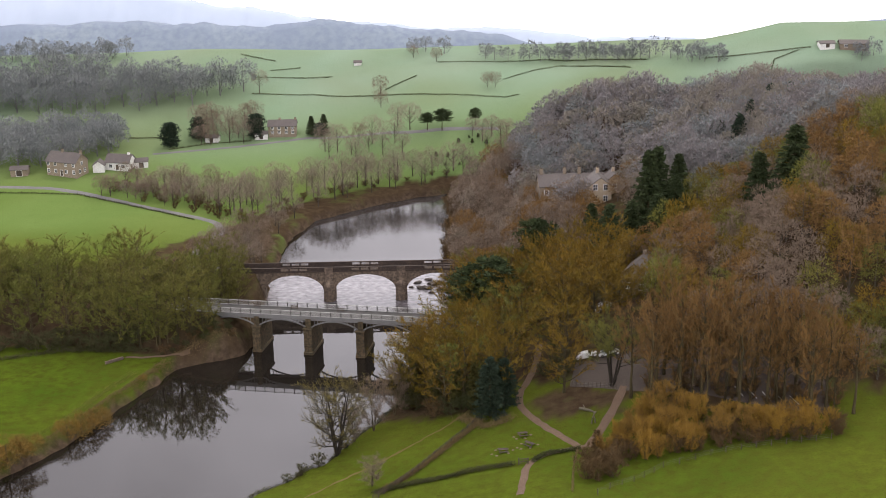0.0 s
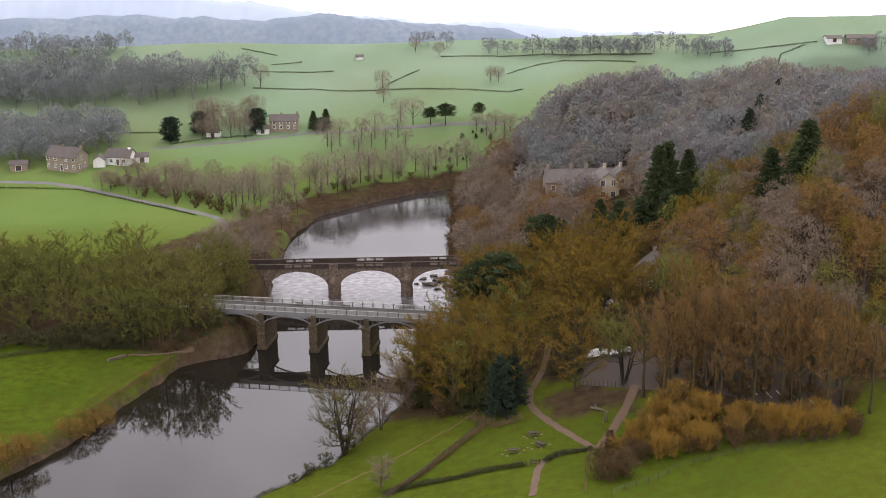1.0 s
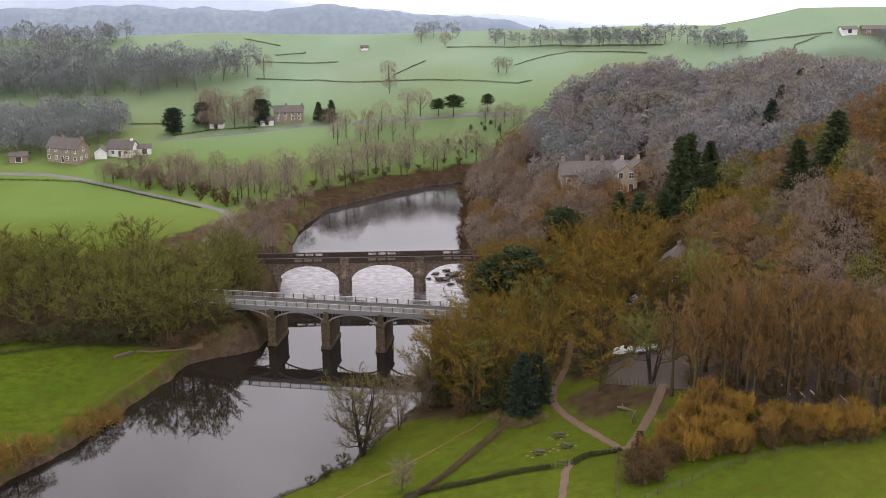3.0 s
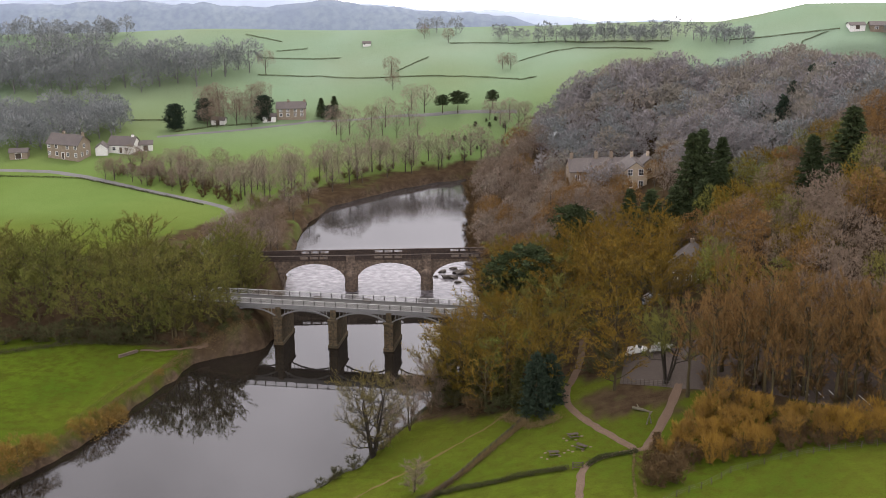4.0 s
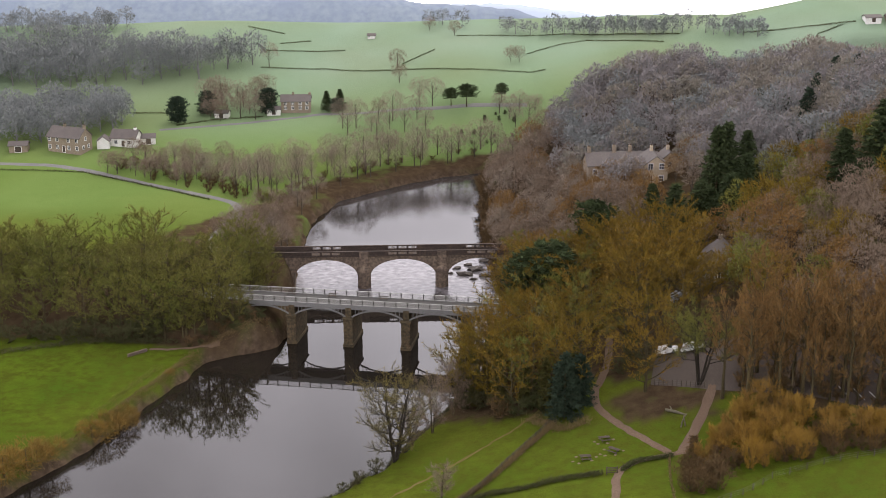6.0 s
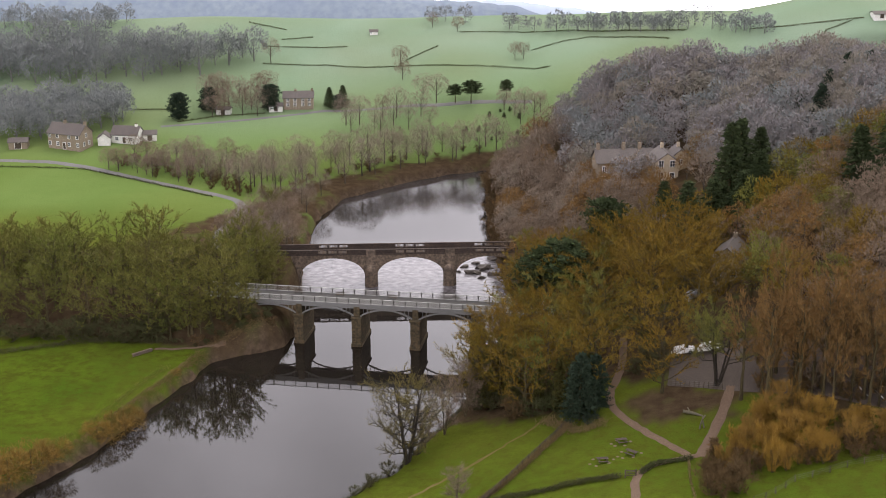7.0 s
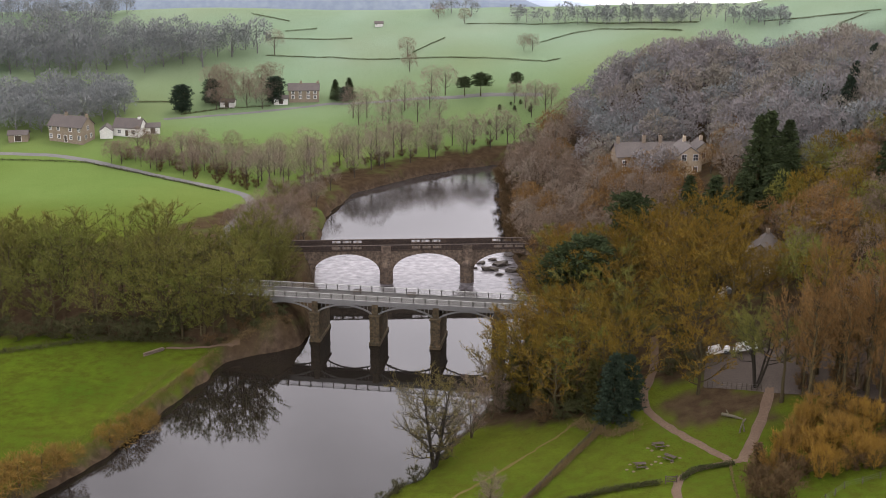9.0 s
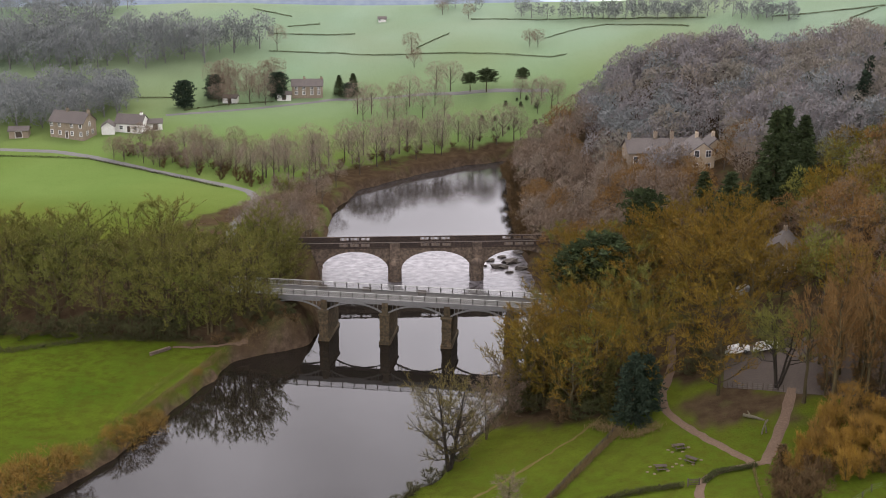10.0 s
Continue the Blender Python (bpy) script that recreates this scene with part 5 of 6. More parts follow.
def sheet(name, poly, mat, label, category, lift=0.06, cell=0.7):
    """A flat-laid surface that follows the ground inside a polygon."""
    p = np.array(poly, float)
    bm = bmesh.new()
    gx, gy = np.arange(p[:, 0].min() - cell, p[:, 0].max() + cell, cell), np.arange(p[:, 1].min() - cell, p[:, 1].max() + cell, cell)
    X, Y = np.meshgrid(gx, gy)
    Zs = height(X.ravel(), Y.ravel()).reshape(X.shape)
    k = inside(X.ravel(), Y.ravel(), p).reshape(X.shape)
    vs, rim = {}, [Vector(q) for q in poly]
    for j in range(len(gy) - 1):
        for i in range(len(gx) - 1):
            if k[j, i] or k[j, i + 1] or k[j + 1, i] or k[j + 1, i + 1]:
                q = []
                for a, b in ((j, i), (j, i + 1), (j + 1, i + 1), (j + 1, i)):
                    if (a, b) not in vs:
                        x, y = X[a, b], Y[a, b]
                        if not k[a, b]:
                            # outer corners are drawn in to the outline
                            near = [e.lerp(g, min(1, max(0, (Vector((x, y)) - e).dot(g - e) / (g - e).length_squared))) for e, g in zip(rim, rim[1:] + rim[:1])]
                            x, y = min(near, key=lambda v: (v - Vector((x, y))).length)
                        vs[a, b] = bm.verts.new((x, y, ground(x, y) + lift))
                    q.append(vs[a, b])
                bm.faces.new(q)
    me = bpy.data.meshes.new(name)
    bm.to_mesh(me)
    bm.free()
    me.materials.append(mat)
    return tagged(new(name, me), label, category, kind="structure")


sheet("car_park", CAR_PARK, GRAVEL, "grey gravel car park among bare trees", "car park")


# ---------------------------------------------------------------- fences, hedges and furniture of the park
def post_and_rail(line, label, spacing=1.9, rails=3):
    f = thing("wooden_fence", None, label, "fence")
    pts = []
    for (ax, ay), (bx, by) in zip(line[:-1], line[1:]):
        n = max(1, round(math.hypot(bx - ax, by - ay) / spacing))
        pts += [(ax + (bx - ax) * i / n, ay + (by - ay) * i / n) for i in range(n)]
    pts.append(line[-1])
    pm = mesh_of("post", *box_data(-0.07, 0.07, -0.07, 0.07, -0.3, 1.25), TIMBER)
    tops = []
    for x, y in pts:
        z = ground(x, y)
        part("post", pm, None, f, m=pose(x, y, z, rnd.uniform(-3, 3), rnd.uniform(-3, 3), rnd.uniform(0, 90)))
        tops.append(Vector((x, y, z)))
    for a, b in zip(tops[:-1], tops[1:]):
        for k in range(rails):
            bm = bmesh.new()
            h = 0.35 + 0.38 * k
            bar(bm, a + Vector((0, 0, h + rnd.uniform(-0.03, 0.03))), b + Vector((0, 0, h + rnd.uniform(-0.03, 0.03))), 0.05, 0.11)
            part("rail", bm, TIMBER, f)
    return f


post_and_rail([(20, -84), (22.8, -79.8), (30.9, -67.4), (39.6, -55.4)], "weathered post-and-rail fence down the grass slope")


def hedge(line, tall, wide, mat, label, name="hedge", category="hedge", dense=90, seed=0, twig=0.5, w=0.06):
    """A clipped hedge or strip of rough growth: uneven twigs over a narrow core."""
    r = np.random.RandomState(seed)
    P = []
    for (ax, ay), (bx, by) in zip(line[:-1], line[1:]):
        n = int(math.hypot(bx - ax, by - ay) * dense)
        s = r.uniform(0, 1, n)
        P.append(np.stack([ax + (bx - ax) * s, ay + (by - ay) * s], -1))
    P = np.concatenate(P)
    n = len(P)
    P = P + r.normal(size=(n, 2)) * wide * 0.35
    z = height(P[:, 0], P[:, 1]) + r.uniform(0, 1, n) * tall * (0.75 + 0.25 * waves(P[:, 0], P[:, 1], 6, seed))
    c = np.column_stack([P, z])
    d = r.normal(size=(n, 3)) * np.array([0.5, 0.5, 0.5]) + np.array([0, 0, 0.6])
    d /= np.linalg.norm(d, axis=1, keepdims=True)
    s = np.cross(d, r.normal(size=(n, 3)))
    s /= np.linalg.norm(s, axis=1, keepdims=True)
    V = np.stack([c - s * w, c + s * w, c + d * twig * r.uniform(0.5, 1.3, (n, 1))], 1).reshape(-1, 3)
    me = mesh_of(name, V, np.arange(len(V)).reshape(-1, 3), mat)
    return tagged(new(name, me), label, category)


hedge([(20, -80.5), (26.6, -78.5), (37, -77.7), (45.3, -78.2)], 0.9, 0.9, HEDGE, "low dark trimmed hedge across the grass", seed=1, dense=160, twig=0.4)
hedge([(48.6, -77.6), (51, -74.6), (54, -73.6), (57.6, -73)], 0.9, 0.8, HEDGE, "low dark trimmed hedge beside the path", seed=2, dense=160, twig=0.4)
hedge([(57.2, -73), (55.5, -82), (54, -94)], 0.6, 0.3, STRAW, "thin strip of dead grass along a wire", "grass_strip", "grass", seed=3, dense=40, twig=0.35, w=0.03)
hedge([(21.5, -80.5), (31.6, -67), (40.2, -55.2)], 0.75, 0.9, STRAW, "dead pale grass along the fence", "dead_grass", "grass", seed=4, dense=150, twig=0.6, w=0.04)
hedge([(36, -52.5), (41, -58.5), (46, -57)], 0.9, 1.8, STRAW, "brown dead growth at the wood's edge", "dead_grass", "grass", seed=5, dense=120, twig=0.7, w=0.04)


hedge([(-64, -80), (-55.6, -66), (-45.2, -48), (-41, -36), (-34.4, -19.5), (-30.5, -9)], 0.5, 1.4, STRAW, "rough dead grass along the river bank", "dead_grass", "grass", seed=6, dense=90, twig=0.5, w=0.035)
hedge([(-66, -76), (-57.5, -62), (-47, -45), (-43, -33), (-37, -17)], 0.35, 1.8, TWIG_MOSS, "rough tussocks along the top of the bank", "rough_grass", "grass", seed=7, dense=40, twig=0.45, w=0.04)
hedge([(-13, -84), (-1, -71.5), (8, -62), (17.5, -44), (24, -32)], 0.7, 1.4, HEDGE, "dark rough growth along the water", "bank_growth", "grass", seed=8, dense=110, twig=0.7, w=0.035)
hedge([(-30, -5.5), (-22, -2.5), (-17, 0.5)], 0.6, 1.6, STRAW, "brown rough growth on the bank", "bank_growth", "grass", seed=9, dense=120, twig=0.5, w=0.035)
hedge([(-90, -13), (-71, -9), (-56, -3.5), (-36, -4)], 0.8, 1.6, HEDGE, "dark undergrowth at the wood's edge", "undergrowth", "grass", seed=10, dense=60, twig=0.7, w=0.05)


def gate(m):
    t = thing("wooden_gate", m, "small wooden gate across the path", "gate")
    for x in (-0.85, 0.85):
        part("gate_post", block(x - 0.09, x + 0.09, -0.09, 0.09, -0.2, 1.3, 0.02), TIMBER, t)
    for z in (0.2, 0.5, 0.8, 1.05):
        part("gate_bar", block(-0.76, 0.76, -0.03, 0.03, z, z + 0.1), TIMBER, t)
    bm = bmesh.new()
    bar(bm, (-0.74, 0.05, 0.2), (0.74, 0.05, 1.1), 0.04, 0.08)
    part("gate_brace", bm, TIMBER, t)


gate(pose(46.9, -78.2, ground(46.9, -78.2), 0, 0, 4))


def picnic_table():
    t = thing("picnic_table", None, "dark wooden picnic table with two benches on grass", "picnic table", "picnic tables")
    for y in (-0.3, -0.15, 0, 0.15, 0.3):
        part("top_plank", block(-0.95, 0.95, y - 0.068, y + 0.068, 0.72, 0.76, 0.008), TIMBER, t)
    for s in (-1, 1):
        for y in (0.62, 0.77):
            part("seat_plank", block(-0.95, 0.95, s * y - 0.068, s * y + 0.068, 0.43, 0.47, 0.008), TIMBER, t)
    for x in (-0.65, 0.65):
        part("crossbeam", block(x - 0.03, x + 0.03, -0.84, 0.84, 0.34, 0.43), TIMBER, t)
        part("crossbeam", block(x - 0.03, x + 0.03, -0.36, 0.36, 0.63, 0.72), TIMBER, t)
        for s in (-1, 1):
            bm = bmesh.new()
            bar(bm, (x + 0.05, s * 0.62, 0), (x + 0.05, s * 0.25, 0.72), 0.05, 0.1)
            part("leg", bm, TIMBER, t)
    return t


tab = picnic_table()
tab.matrix_basis = pose(47.7, -64.4, ground(47.7, -64.4), 0, 4, 15)
for x, y, a in ((48.6, -69, -35), (43.6, -70.6, 10)):
    copy_thing(tab, pose(x, y, ground(x, y), 3, 4, a))
for x, y, s in ((48.3, -68.9, 1.5), (43.5, -70.6, 1.6), (47.6, -64.4, 1.4)):
    r2 = random.Random(int(x * 10))
    for k in range(6):
        a = k * 1.05 + r2.uniform(-0.3, 0.3)
        px_, py_ = x + math.cos(a) * s * r2.uniform(0.9, 1.4), y + math.sin(a) * s * r2.uniform(0.7, 1.1)
        bm = bmesh.new()
        bmesh.ops.create_cone(bm, cap_ends=True, segments=7, radius1=0.32, radius2=0.26, depth=0.1)
        for v in bm.verts:
            v.co += Vector((r2.uniform(-0.06, 0.06), r2.uniform(-0.06, 0.06), 0.03))
        st = part("paving_stone", bm, FLAG, None, m=pose(px_, py_, ground(px_, py_), 0, 0, r2.uniform(0, 360)))
        tagged(st, "flat pale stone let into the grass", "stone", "stones round the tables")


def log_figure(m):
    """A forked pale trunk set upright, with a felled log beside it."""
    V, F = [], []
    for a in ([(-0.35, 0, -0.2), (-0.2, 0.05, 0.8), (0.05, 0, 1.7), (0.1, 0, 2.3)], [(0.45, 0.1, -0.2), (0.3, 0.05, 0.7), (0.1, 0, 1.5)], [(0.1, 0, 1.8), (0.5, 0.1, 2.4)]):
        tube(V, F, [np.array(p) for p in a], [0.15, 0.13, 0.12, 0.08][:len(a)], 7)
    ob = new("tree_stump", mesh_of("tree_stump", V, F, PALE_BARK, True))
    ob.matrix_basis = m
    tagged(ob, "pale forked dead trunk standing in the grass", "dead tree")


log_figure(pose(61.1, -64.4, ground(61.1, -64.4)))
V, F = [], []
tube(V, F, [np.array((-1.8, 0.3, 0.25)), np.array((0, 0, 0.3)), np.array((1.6, -0.6, 0.25))], [0.28, 0.26, 0.2], 9)
tube(V, F, [np.array((-0.6, 0.1, 0.3)), np.array((-1.1, 0.7, 0.9))], [0.15, 0.08], 6)
lg = new("fallen_log", mesh_of("fallen_log", V, F, PALE_BARK, True))
lg.matrix_basis = pose(60.6, -60.2, ground(60.6, -60.2), 0, 6, -10)
tagged(lg, "grey fallen log lying on brown leaves", "log")


def fence_posts(line, spacing, label):
    f = thing("wire_fence", None, label, "fence")
    pm = mesh_of("post", *box_data(-0.06, 0.06, -0.06, 0.06, -0.3, 1.2), TIMBER)
    tops = []
    for (ax, ay), (bx, by) in zip(line[:-1], line[1:]):
        n = max(1, round(math.hypot(bx - ax, by - ay) / spacing))
        for i in range(n):
            x, y = ax + (bx - ax) * i / n, ay + (by - ay) * i / n
            part("post", pm, None, f, m=pose(x, y, ground(x, y), rnd.uniform(-4, 4), rnd.uniform(-4, 4), 0))
            tops.append(Vector((x, y, ground(x, y))))
    for h in (0.4, 0.75, 1.1):
        bm = bmesh.new()
        for a, b in zip(tops[:-1], tops[1:]):
            bar(bm, a + Vector((0, 0, h)), b + Vector((0, 0, h)), 0.012)
        part("wire", bm, IRON, f, "thin grey wire")


fence_posts([(58, -96), (60.3, -93.7), (64.9, -90.3), (70.9, -84.8), (79.6, -82.4), (104, -80)], 2.7, "low post-and-wire fence along the shrub belt")
fence_posts([(58.6, -50.6), (63, -53), (67.4, -55.4)], 0.8, "row of short timber posts edging the car park")


def car(m, label, paint=None):
    c = thing("car", m, label, "car", "parked cars")
    prof = [(-2.1, 0.35), (-2.15, 0.75), (-1.9, 0.95), (-1.5, 1.42), (0.45, 1.45), (1.15, 0.98), (2.0, 0.82), (2.15, 0.55), (2.1, 0.32)]
    V, F, n = [], [], len(prof)
    for y, k in ((-0.86, 0.0), (-0.8, 0.05), (0.8, 0.05), (0.86, 0.0)):
        for x, z in prof:
            s = 1 - (0.1 if z > 1.2 else 0)
            V.append((x * (1 if k else 0.985), y * s, z + (0.03 if k and z > 0.9 else 0)))
    for r in range(3):
        for i in range(n):
            a, b = r * n + i, r * n + (i + 1) % n
            F.append((a, b, b + n, a + n))
    F += [tuple(range(n))[::-1], tuple(range(3 * n, 4 * n))]
    part("body", mesh_of("body", V, F), paint or CAR_PAINT, c)
    for s in (-1, 1):
        W = [(x, s * 0.8 * (1 if z < 1.2 else 0.93) + s * 0.045, z) for x, z in ((-1.55, 1.0), (0.95, 1.02), (0.42, 1.36), (-1.38, 1.34))]
        W2 = [(x, y - s * 0.03, z) for x, y, z in W]
        part("side_window", mesh_of("side_window", W + W2, [(0, 1, 2, 3), (7, 6, 5, 4), (0, 4, 5, 1), (1, 5, 6, 2), (2, 6, 7, 3), (3, 7, 4, 0)]), GLASS, c)
    for xa, xb in (((0.56, 1.44), (1.16, 1.02)), ((-1.62, 1.38), (-1.96, 1.0))):
        W = [(xa[0], -0.66, xa[1]), (xa[0], 0.66, xa[1]), (xb[0], 0.74, xb[1]), (xb[0], -0.74, xb[1])]
        W = W + [(x - 0.03 * (1 if xa[0] > 0 else -1), y, z - 0.05) for x, y, z in W]
        part("windscreen" if xa[0] > 0 else "rear_window", mesh_of("windscreen", W, [(0, 1, 2, 3), (7, 6, 5, 4), (0, 4, 5, 1), (1, 5, 6, 2), (2, 6, 7, 3), (3, 7, 4, 0)]), GLASS, c)
    for x in (-1.3, 1.35):
        for y in (-0.8, 0.8):
            bm = bmesh.new()
            bmesh.ops.create_cone(bm, cap_ends=True, segments=16, radius1=0.32, radius2=0.32, depth=0.2, matrix=pose(x, y, 0.32, 90))
            w = part("wheel", bm, RUBBER, c)
            bm = bmesh.new()
            bmesh.ops.create_cone(bm, cap_ends=True, segments=12, radius1=0.18, radius2=0.16, depth=0.23, matrix=pose(x, y, 0.32, 90))
            part("rim", bm, IRON, w)


for x, y, a, lab, paint in ((62.6, -41.6, -14, "white car parked at the back of the car park", CAR_PAINT), (67.0, -43.2, -20, "white car parked beside another under the trees", CAR_PAINT),
                            (68.6, -20.5, 30, "silver car parked under trees above the car park", SILVER)):
    zx = (ground(x + 1, y) - ground(x - 1, y)) / 2
    car(pose(x, y, ground(x, y) + 0.12, 0, 0, a) @ pose(0, 0, 0, 0, -math.degrees(math.atan(zx)), 0), lab, paint)

for k in range(6):
    x, y = 88.5 + k * 2.4, -60.6 - k * 0.95
    laid("parking_line", [(x, y), (x + 1.1, y - 2.6)], 0.14, 0.09, WHITE_PAINT, "white painted parking line on gravel", "road marking", spacing=0.6, ragged=0.01, seed=20 + k)


def dry_wall(line, tall, label):
    """A short field wall of piled stones."""
    t = thing("stone_wall", None, label, "wall")
    r = random.Random(3)
    (ax, ay), (bx, by) = line
    n = int(math.hypot(bx - ax, by - ay) / 0.45)
    turn = math.degrees(math.atan2(by - ay, bx - ax))
    for c in range(int(tall / 0.24)):
        for k in range(n):
            u = (k + 0.5 * (c % 2)) / n
            x, y = ax + (bx - ax) * u, ay + (by - ay) * u
            part("stone", mesh_of("stone", *box_data(-0.21 * r.uniform(0.85, 1), 0.21 * r.uniform(0.85, 1), -0.2, 0.2 * r.uniform(0.8, 1.1), 0, 0.23)), STONE, t,
                 m=pose(x, y, ground(x, y) - 0.05 + c * 0.24, 0, r.uniform(-3, 3), turn + r.uniform(-5, 5)))


dry_wall([(-44.6, -11.6), (-41.2, -8.4)], 0.75, "short broken stone wall at the meadow's end")


# ---------------------------------------------------------------- rocks in the river and on the banks
def rock(x, y, z, s, seed, label="dark wet boulder in the river", flat=0.45):
    r = random.Random(seed)
    bm = bmesh.new()
    bmesh.ops.create_icosphere(bm, subdivisions=2, radius=1)
    o = Vector((r.uniform(0, 99), r.uniform(0, 99), 0))
    for v in bm.verts:
        k = 0.75 + 0.5 * noise.noise(v.co * 1.3 + o)
        v.co = Vector((v.co.x * s * k * r.uniform(0.95, 1.05), v.co.y * s * 0.6 * k, v.co.z * s * flat * k))
    me = bpy.data.meshes.new("boulder")
    bm.to_mesh(me)
    bm.free()
    me.materials.append(BOULDER)
    ob = new("boulder", me)
    ob.matrix_basis = pose(x, y, z, 0, 0, r.uniform(-25, 25))
    tagged(ob, label, "rock", "boulders in the river")


for i, (x, y, s) in enumerate(((28.5, 46.5, 2.6), (31.5, 50, 2.8), (26.5, 51.5, 1.5), (33.5, 45, 2.2), (29.5, 54, 1.6), (24.8, 47.5, 1.0), (34, 57, 2.0), (-14.2, 60, 1.3), (-13.5, 96, 1.0), (30.5, 42.8, 1.3))):
    rock(x, y, 0.1, s, i)


# ---------------------------------------------------------------- field hedges and walls
for k, (ln, lab) in enumerate((([(-44, 245.3), (-18.3, 244.1), (33.7, 220.2), (65.4, 214)], "dark hedge across the far fields"), ([(11.8, 236), (17.2, 240.2), (24.9, 247.1)], "dark hedge running up a field"),
                               ([(-45.6, 260.7), (-11.5, 260.1)], "thin hedge between far fields"), ([(-38.5, 267.2), (-26, 270.1)], "thin hedge between far fields"), ([(-53.2, 282.7), (-37.4, 276.6)], "thin hedge between far fields"),
                               ([(60.2, 236.7), (73.9, 242), (83.7, 241), (95.8, 228.3), (108.8, 211)], "low field wall on the slope"), ([(33.9, 264.1), (57.3, 263.7), (79.3, 258.3), (97.4, 240.9), (115.6, 216.5)], "low field wall below the skyline"),
                               ([(135.1, 199.6), (149, 192), (159.4, 188.5), (170.8, 185.6)], "low field wall below the hilltop"), ([(138.6, 183.4), (131.3, 123.5), (157.3, 184), (166.4, 185.6)], "dark wall up the hill field"),
                               ([(-118, 141), (-90, 138), (-73, 129), (-58, 118), (-45, 107)], "dark hedge along the lane"), ([(-88.5, 202.9), (-72, 202.7)], "thin fence line in a field"),
                               ([(-38.9, 199), (-54.7, 195.8), (-68.6, 188.6)], "dark hedge below the farm"))):
    hedge(ln, 0.5, 0.35, HEDGE, lab, "field_hedge", "hedge", 26, 40 + k, 0.5, 0.08)


laid("path", [(-41, -7.5), (-36, -7.6), (-31, -6.3), (-26.5, -4.6)], 1.3, 0.05, EARTH, "trodden brown earth path along the bank", "path", ragged=0.3, seed=9)


# ---------------------------------------------------------------- houses
def house(m, w, d, eaves, ridge, wall, label, openings, chimneys=(), roof_mat=None, name="house", category="house"):
    """A gabled house: long side along x, front at -y. openings: x, z, width, height, kind, on the front or at an end."""
    h = thing(name, m, label, category)
    V = [(-w / 2, -d / 2, -1.5), (w / 2, -d / 2, -1.5), (w / 2, d / 2, -1.5), (-w / 2, d / 2, -1.5), (-w / 2, -d / 2, eaves), (w / 2, -d / 2, eaves), (w / 2, d / 2, eaves), (-w / 2, d / 2, eaves), (-w / 2, 0, ridge), (w / 2, 0, ridge)]
    part("wall", mesh_of("wall", V, [(0, 1, 5, 4), (2, 3, 7, 6), (1, 2, 6, 9, 5), (3, 0, 4, 8, 7), (4, 5, 9, 8), (6, 7, 8, 9)]), wall, h)
    o, k = 0.35, (ridge - eaves) / (d / 2)
    for s in (-1, 1):
        R = []
        for t in (0.03, 0.2):
            R += [(-w / 2 - o, s * (d / 2 + o), eaves - k * o + t), (w / 2 + o, s * (d / 2 + o), eaves - k * o + t), (w / 2 + o, 0, ridge + t), (-w / 2 - o, 0, ridge + t)]
        part("roof", mesh_of("roof", R, [(0, 1, 2, 3), (4, 5, 6, 7), (0, 1, 5, 4), (1, 2, 6, 5), (2, 3, 7, 6), (3, 0, 4, 7)]), roof_mat or SLATE, h, "slate roof slope")
    for x, tall in chimneys:
        c = part("chimney", block(x - 0.45, x + 0.45, -0.35, 0.35, ridge - 0.8, ridge + tall, 0.04), wall, h)
        for q in (-0.2, 0.2):
            bm = bmesh.new()
            bmesh.ops.create_cone(bm, cap_ends=True, segments=8, radius1=0.13, radius2=0.1, depth=0.4, matrix=Matrix.Translation((x + q, 0, ridge + tall + 0.18)))
            part("chimney_pot", bm, EARTH, c)
    for x, z, ww, hh, kind, face in openings:
        mm = {"front": pose(x, -d / 2, z), "right": pose(w / 2, x, z, 0, 0, 90), "left": pose(-w / 2, x, z, 0, 0, -90)}[face]
        bm = bmesh.new()
        t = 0.12
        for a in ((-ww / 2 - t, -ww / 2, 0, hh), (ww / 2, ww / 2 + t, 0, hh), (-ww / 2 - t, ww / 2 + t, hh, hh + t), (-ww / 2 - t, ww / 2 + t, -t, 0)):
            put_box(bm, a[0], a[1], -0.06, 0.06, a[2], a[3])
        if kind == "window":
            put_box(bm, -0.035, 0.035, -0.055, 0.02, 0, hh)
            put_box(bm, -ww / 2, -0.035, -0.055, 0.02, hh * 0.5 - 0.03, hh * 0.5 + 0.03)
            put_box(bm, 0.035, ww / 2, -0.055, 0.02, hh * 0.5 - 0.03, hh * 0.5 + 0.03)
        f = part("window" if kind == "window" else "door", bm, WHITE_PAINT, h, "white painted frame", m=mm)
        part("pane" if kind == "window" else "door_leaf", block(-ww / 2, ww / 2, -0.04, 0.01, 0, hh), GLASS if kind == "window" else TIMBER, f)
    return h


def at(x, y, turn):
    return pose(x, y, ground(x, y), 0, 0, turn)


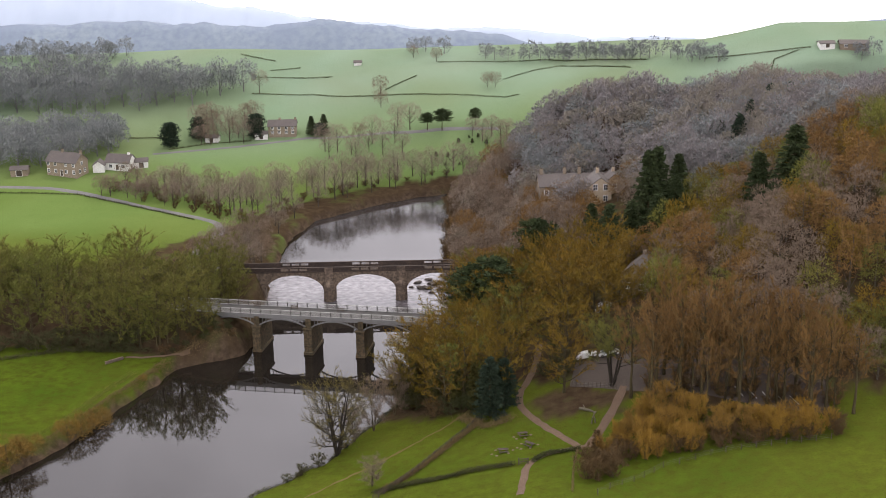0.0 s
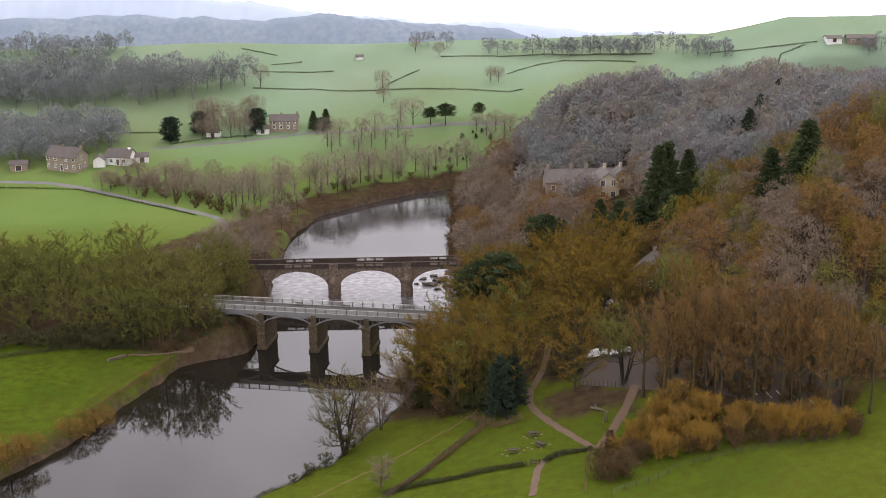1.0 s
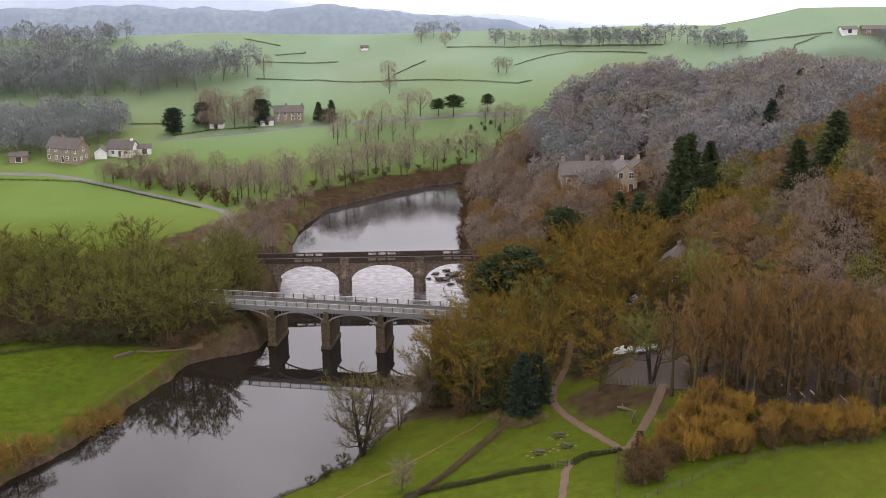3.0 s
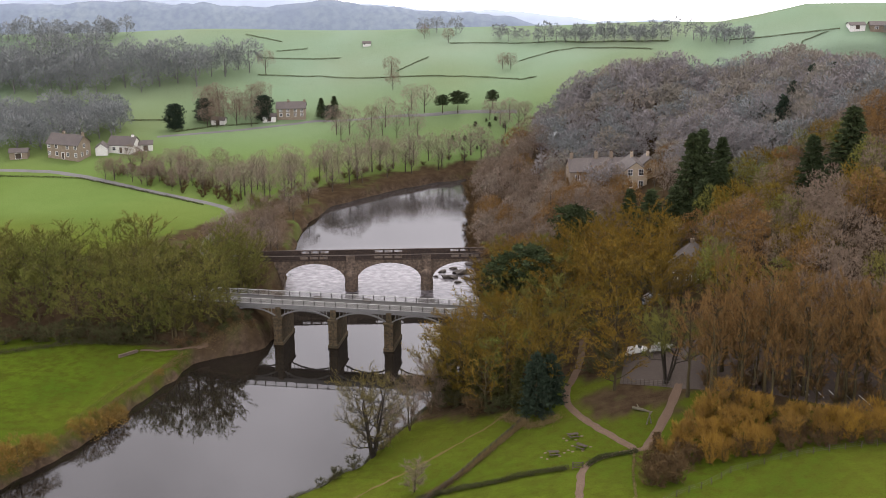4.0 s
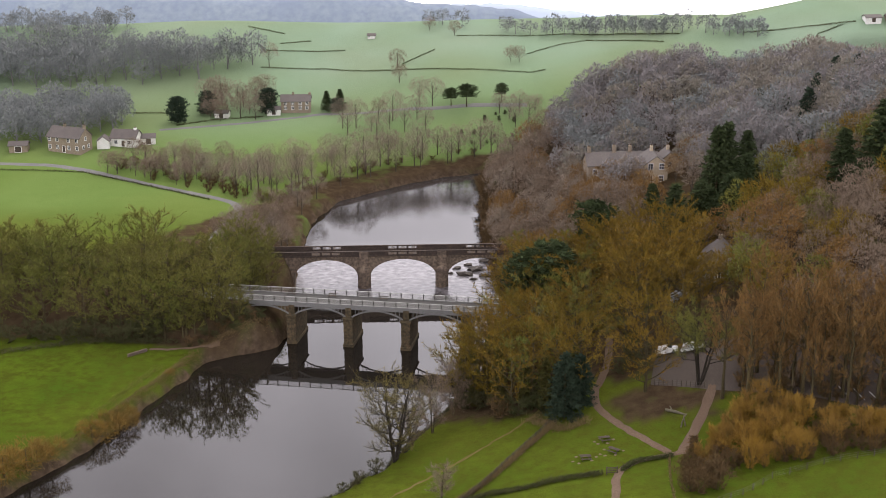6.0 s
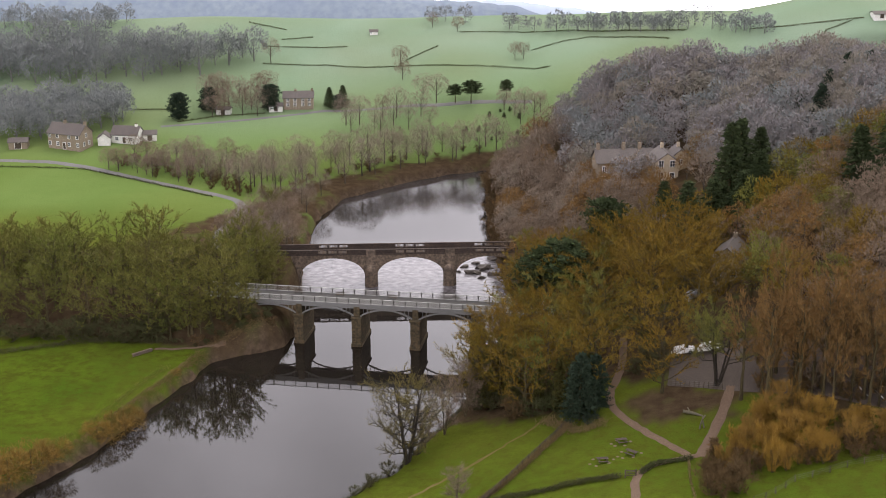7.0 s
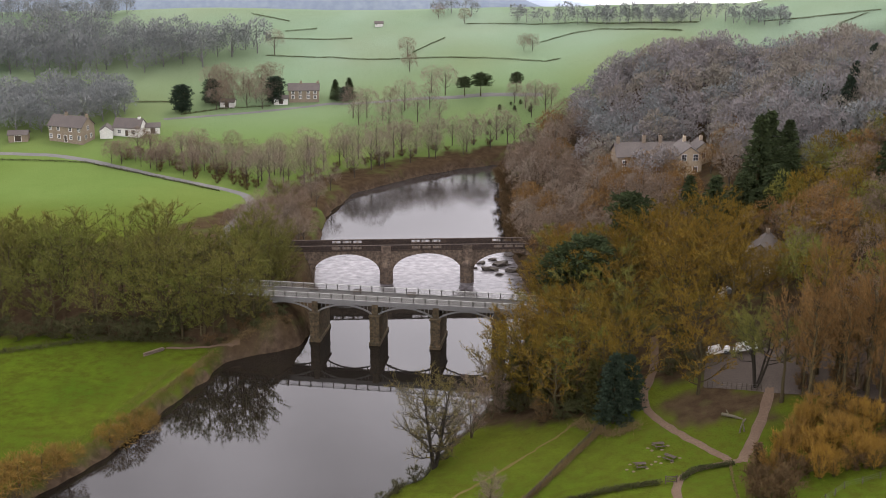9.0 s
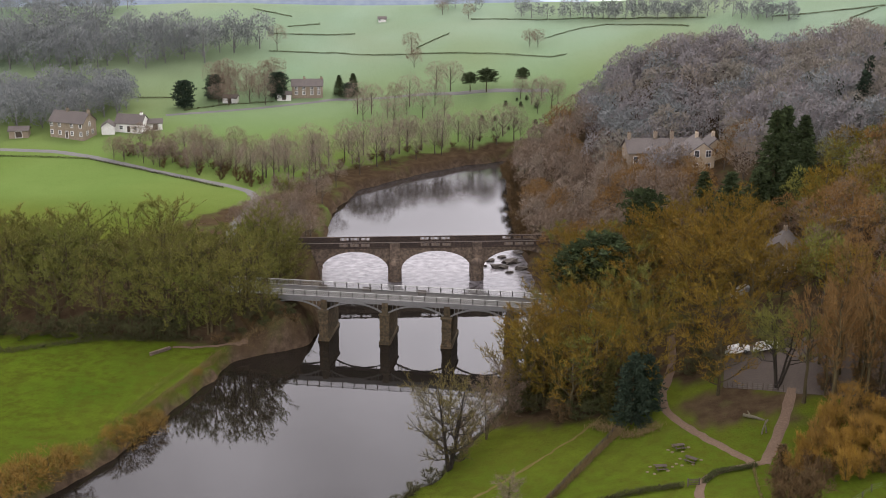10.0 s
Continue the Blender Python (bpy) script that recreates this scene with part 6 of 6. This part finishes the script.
two = [(x, z, 0.9, 1.2, "window", "front") for x in (-5.5, -2.5, 2.0, 5.2) for z in (1.0, 3.6)] + [(0, 0, 1.0, 2.1, "door", "front")]
ends = [(-1.4, 1.0, 0.9, 1.2, "window", "right"), (1.4, 1.0, 0.9, 1.2, "window", "right"), (0, 3.7, 0.9, 1.2, "window", "right")]
house(at(-99, 160, -22), 12.5, 7.0, 5.0, 7.8, HOUSE_STONE, "long two-storey stone cottage with slate roof", two + ends, ((-1.5, 0.9), (6.2, 1.0)))
house(at(-81.5, 166, -12), 9.0, 6.0, 2.8, 5.2, WHITEWASH, "white rendered cottage beside the lane", [(-2.5, 0.9, 1.1, 1.1, "window", "front"), (2.2, 0.9, 1.1, 1.1, "window", "front"), (0, 0, 1.0, 2.0, "door", "front"), (0, 1.2, 1.2, 1.2, "window", "left")], ((3.4, 0.7),))
house(at(-88.5, 163, 96), 4.5, 4.0, 2.4, 3.9, WHITEWASH, "small white gabled outhouse", [(0, 0.9, 0.9, 0.9, "window", "front")])
house(at(-74.5, 168, 10), 4.5, 3.5, 2.2, 3.2, WHITEWASH, "low pale shed beside a cottage", [(0, 0, 1.6, 1.9, "door", "front")], name="shed", category="shed")
house(at(-116, 160, 5), 6, 4, 2.2, 3.2, HOUSE_STONE, "low stone shed beside a cottage", [(0, 0, 2.0, 1.9, "door", "front")], name="shed", category="shed")
house(at(-27.3, 205.9, 2), 10.7, 5.8, 3.8, 5.7, HOUSE_STONE, "stone farmhouse with a slate roof", [(x, z, 0.9, 1.0, "window", "front") for x in (-3.8, -1.2, 1.6, 4.0) for z in (0.9, 2.6)], ((5.0, 0.7), (-1.0, 0.7)))
house(at(-35.3, 202.4, 4), 4.9, 3.4, 1.9, 2.7, WHITEWASH, "small white shed below the farmhouse", [(0, 0, 1.4, 1.7, "door", "front")], name="shed", category="shed")
house(at(-53.6, 199.2, -8), 4.9, 3.4, 1.8, 2.6, WHITEWASH, "low white barn near the farm", [(0, 0, 1.4, 1.6, "door", "front")], name="barn", category="barn")
house(at(-1.1, 271.6, 0), 3.1, 2.4, 1.1, 1.7, WHITEWASH, "tiny white farm among far fields", [(-1, 0.4, 0.6, 0.6, "window", "front")], name="barn", category="barn")
# the mansion on the wooded hillside
house(at(70.3, 65.4, 2), 18.7, 7.9, 6.1, 8.7, HOUSE_STONE, "large stone mansion half hidden by trees", [(x, z, 1.0, 1.5, "window", "front") for x in (-7.5, -4.5, -1.5, 1.5) for z in (1.0, 3.6)], ((-8.6, 1.6), (-2.0, 1.8), (2.2, 1.8)), name="mansion")
house(at(76.3, 53.1, 92), 8.4, 6.0, 5.4, 7.6, CREAM_STONE, "gabled stone wing of the mansion", [(x, z, 1.1, 1.5, "window", "left") for x in (-1.4, 1.4) for z in (1.2, 4.3)], ((2.0, 1.4),), name="mansion_wing")
house(at(81, 57.5, 90), 6.0, 4.6, 3.6, 5.6, CREAM_STONE, "gabled rear wing of the mansion", [(0, 1.9, 0.9, 1.2, "window", "left")], ((0.5, 1.2),), name="mansion_wing")
house(at(58.5, 63.5, 4), 7.0, 5.0, 3.2, 5.0, HOUSE_STONE, "low stone annex of the mansion", [(-1.5, 1.0, 0.9, 1.2, "window", "front"), (1.5, 1.0, 0.9, 1.2, "window", "front")], ((2.6, 1.0),), name="annex", category="house")
# the stone house behind the car park
house(at(77.5, -13.5, 65), 9.0, 6.2, 4.4, 7.0, HOUSE_STONE, "stone house with a slate roof among trees", [(x, 1.2, 1.0, 1.3, "window", "left") for x in (-1.5, 1.5)] + [(-2.5, 1.2, 1.0, 1.3, "window", "front"), (2.5, 1.2, 1.0, 1.3, "window", "front")], ((3.5, 1.0),))
# hill farm on the skyline
house(at(186.5, 185.6, -8), 10.2, 4.6, 1.6, 2.6, HOUSE_STONE, "low farm buildings on the hilltop", [(-3, 0.4, 1.2, 0.8, "window", "front")], name="barn", category="barn")
house(at(176.5, 186.1, 4), 5.5, 3.7, 1.5, 2.2, WHITEWASH, "low white shed on the hilltop", [(0, 0, 1.4, 1.4, "door", "front")], name="shed", category="shed")
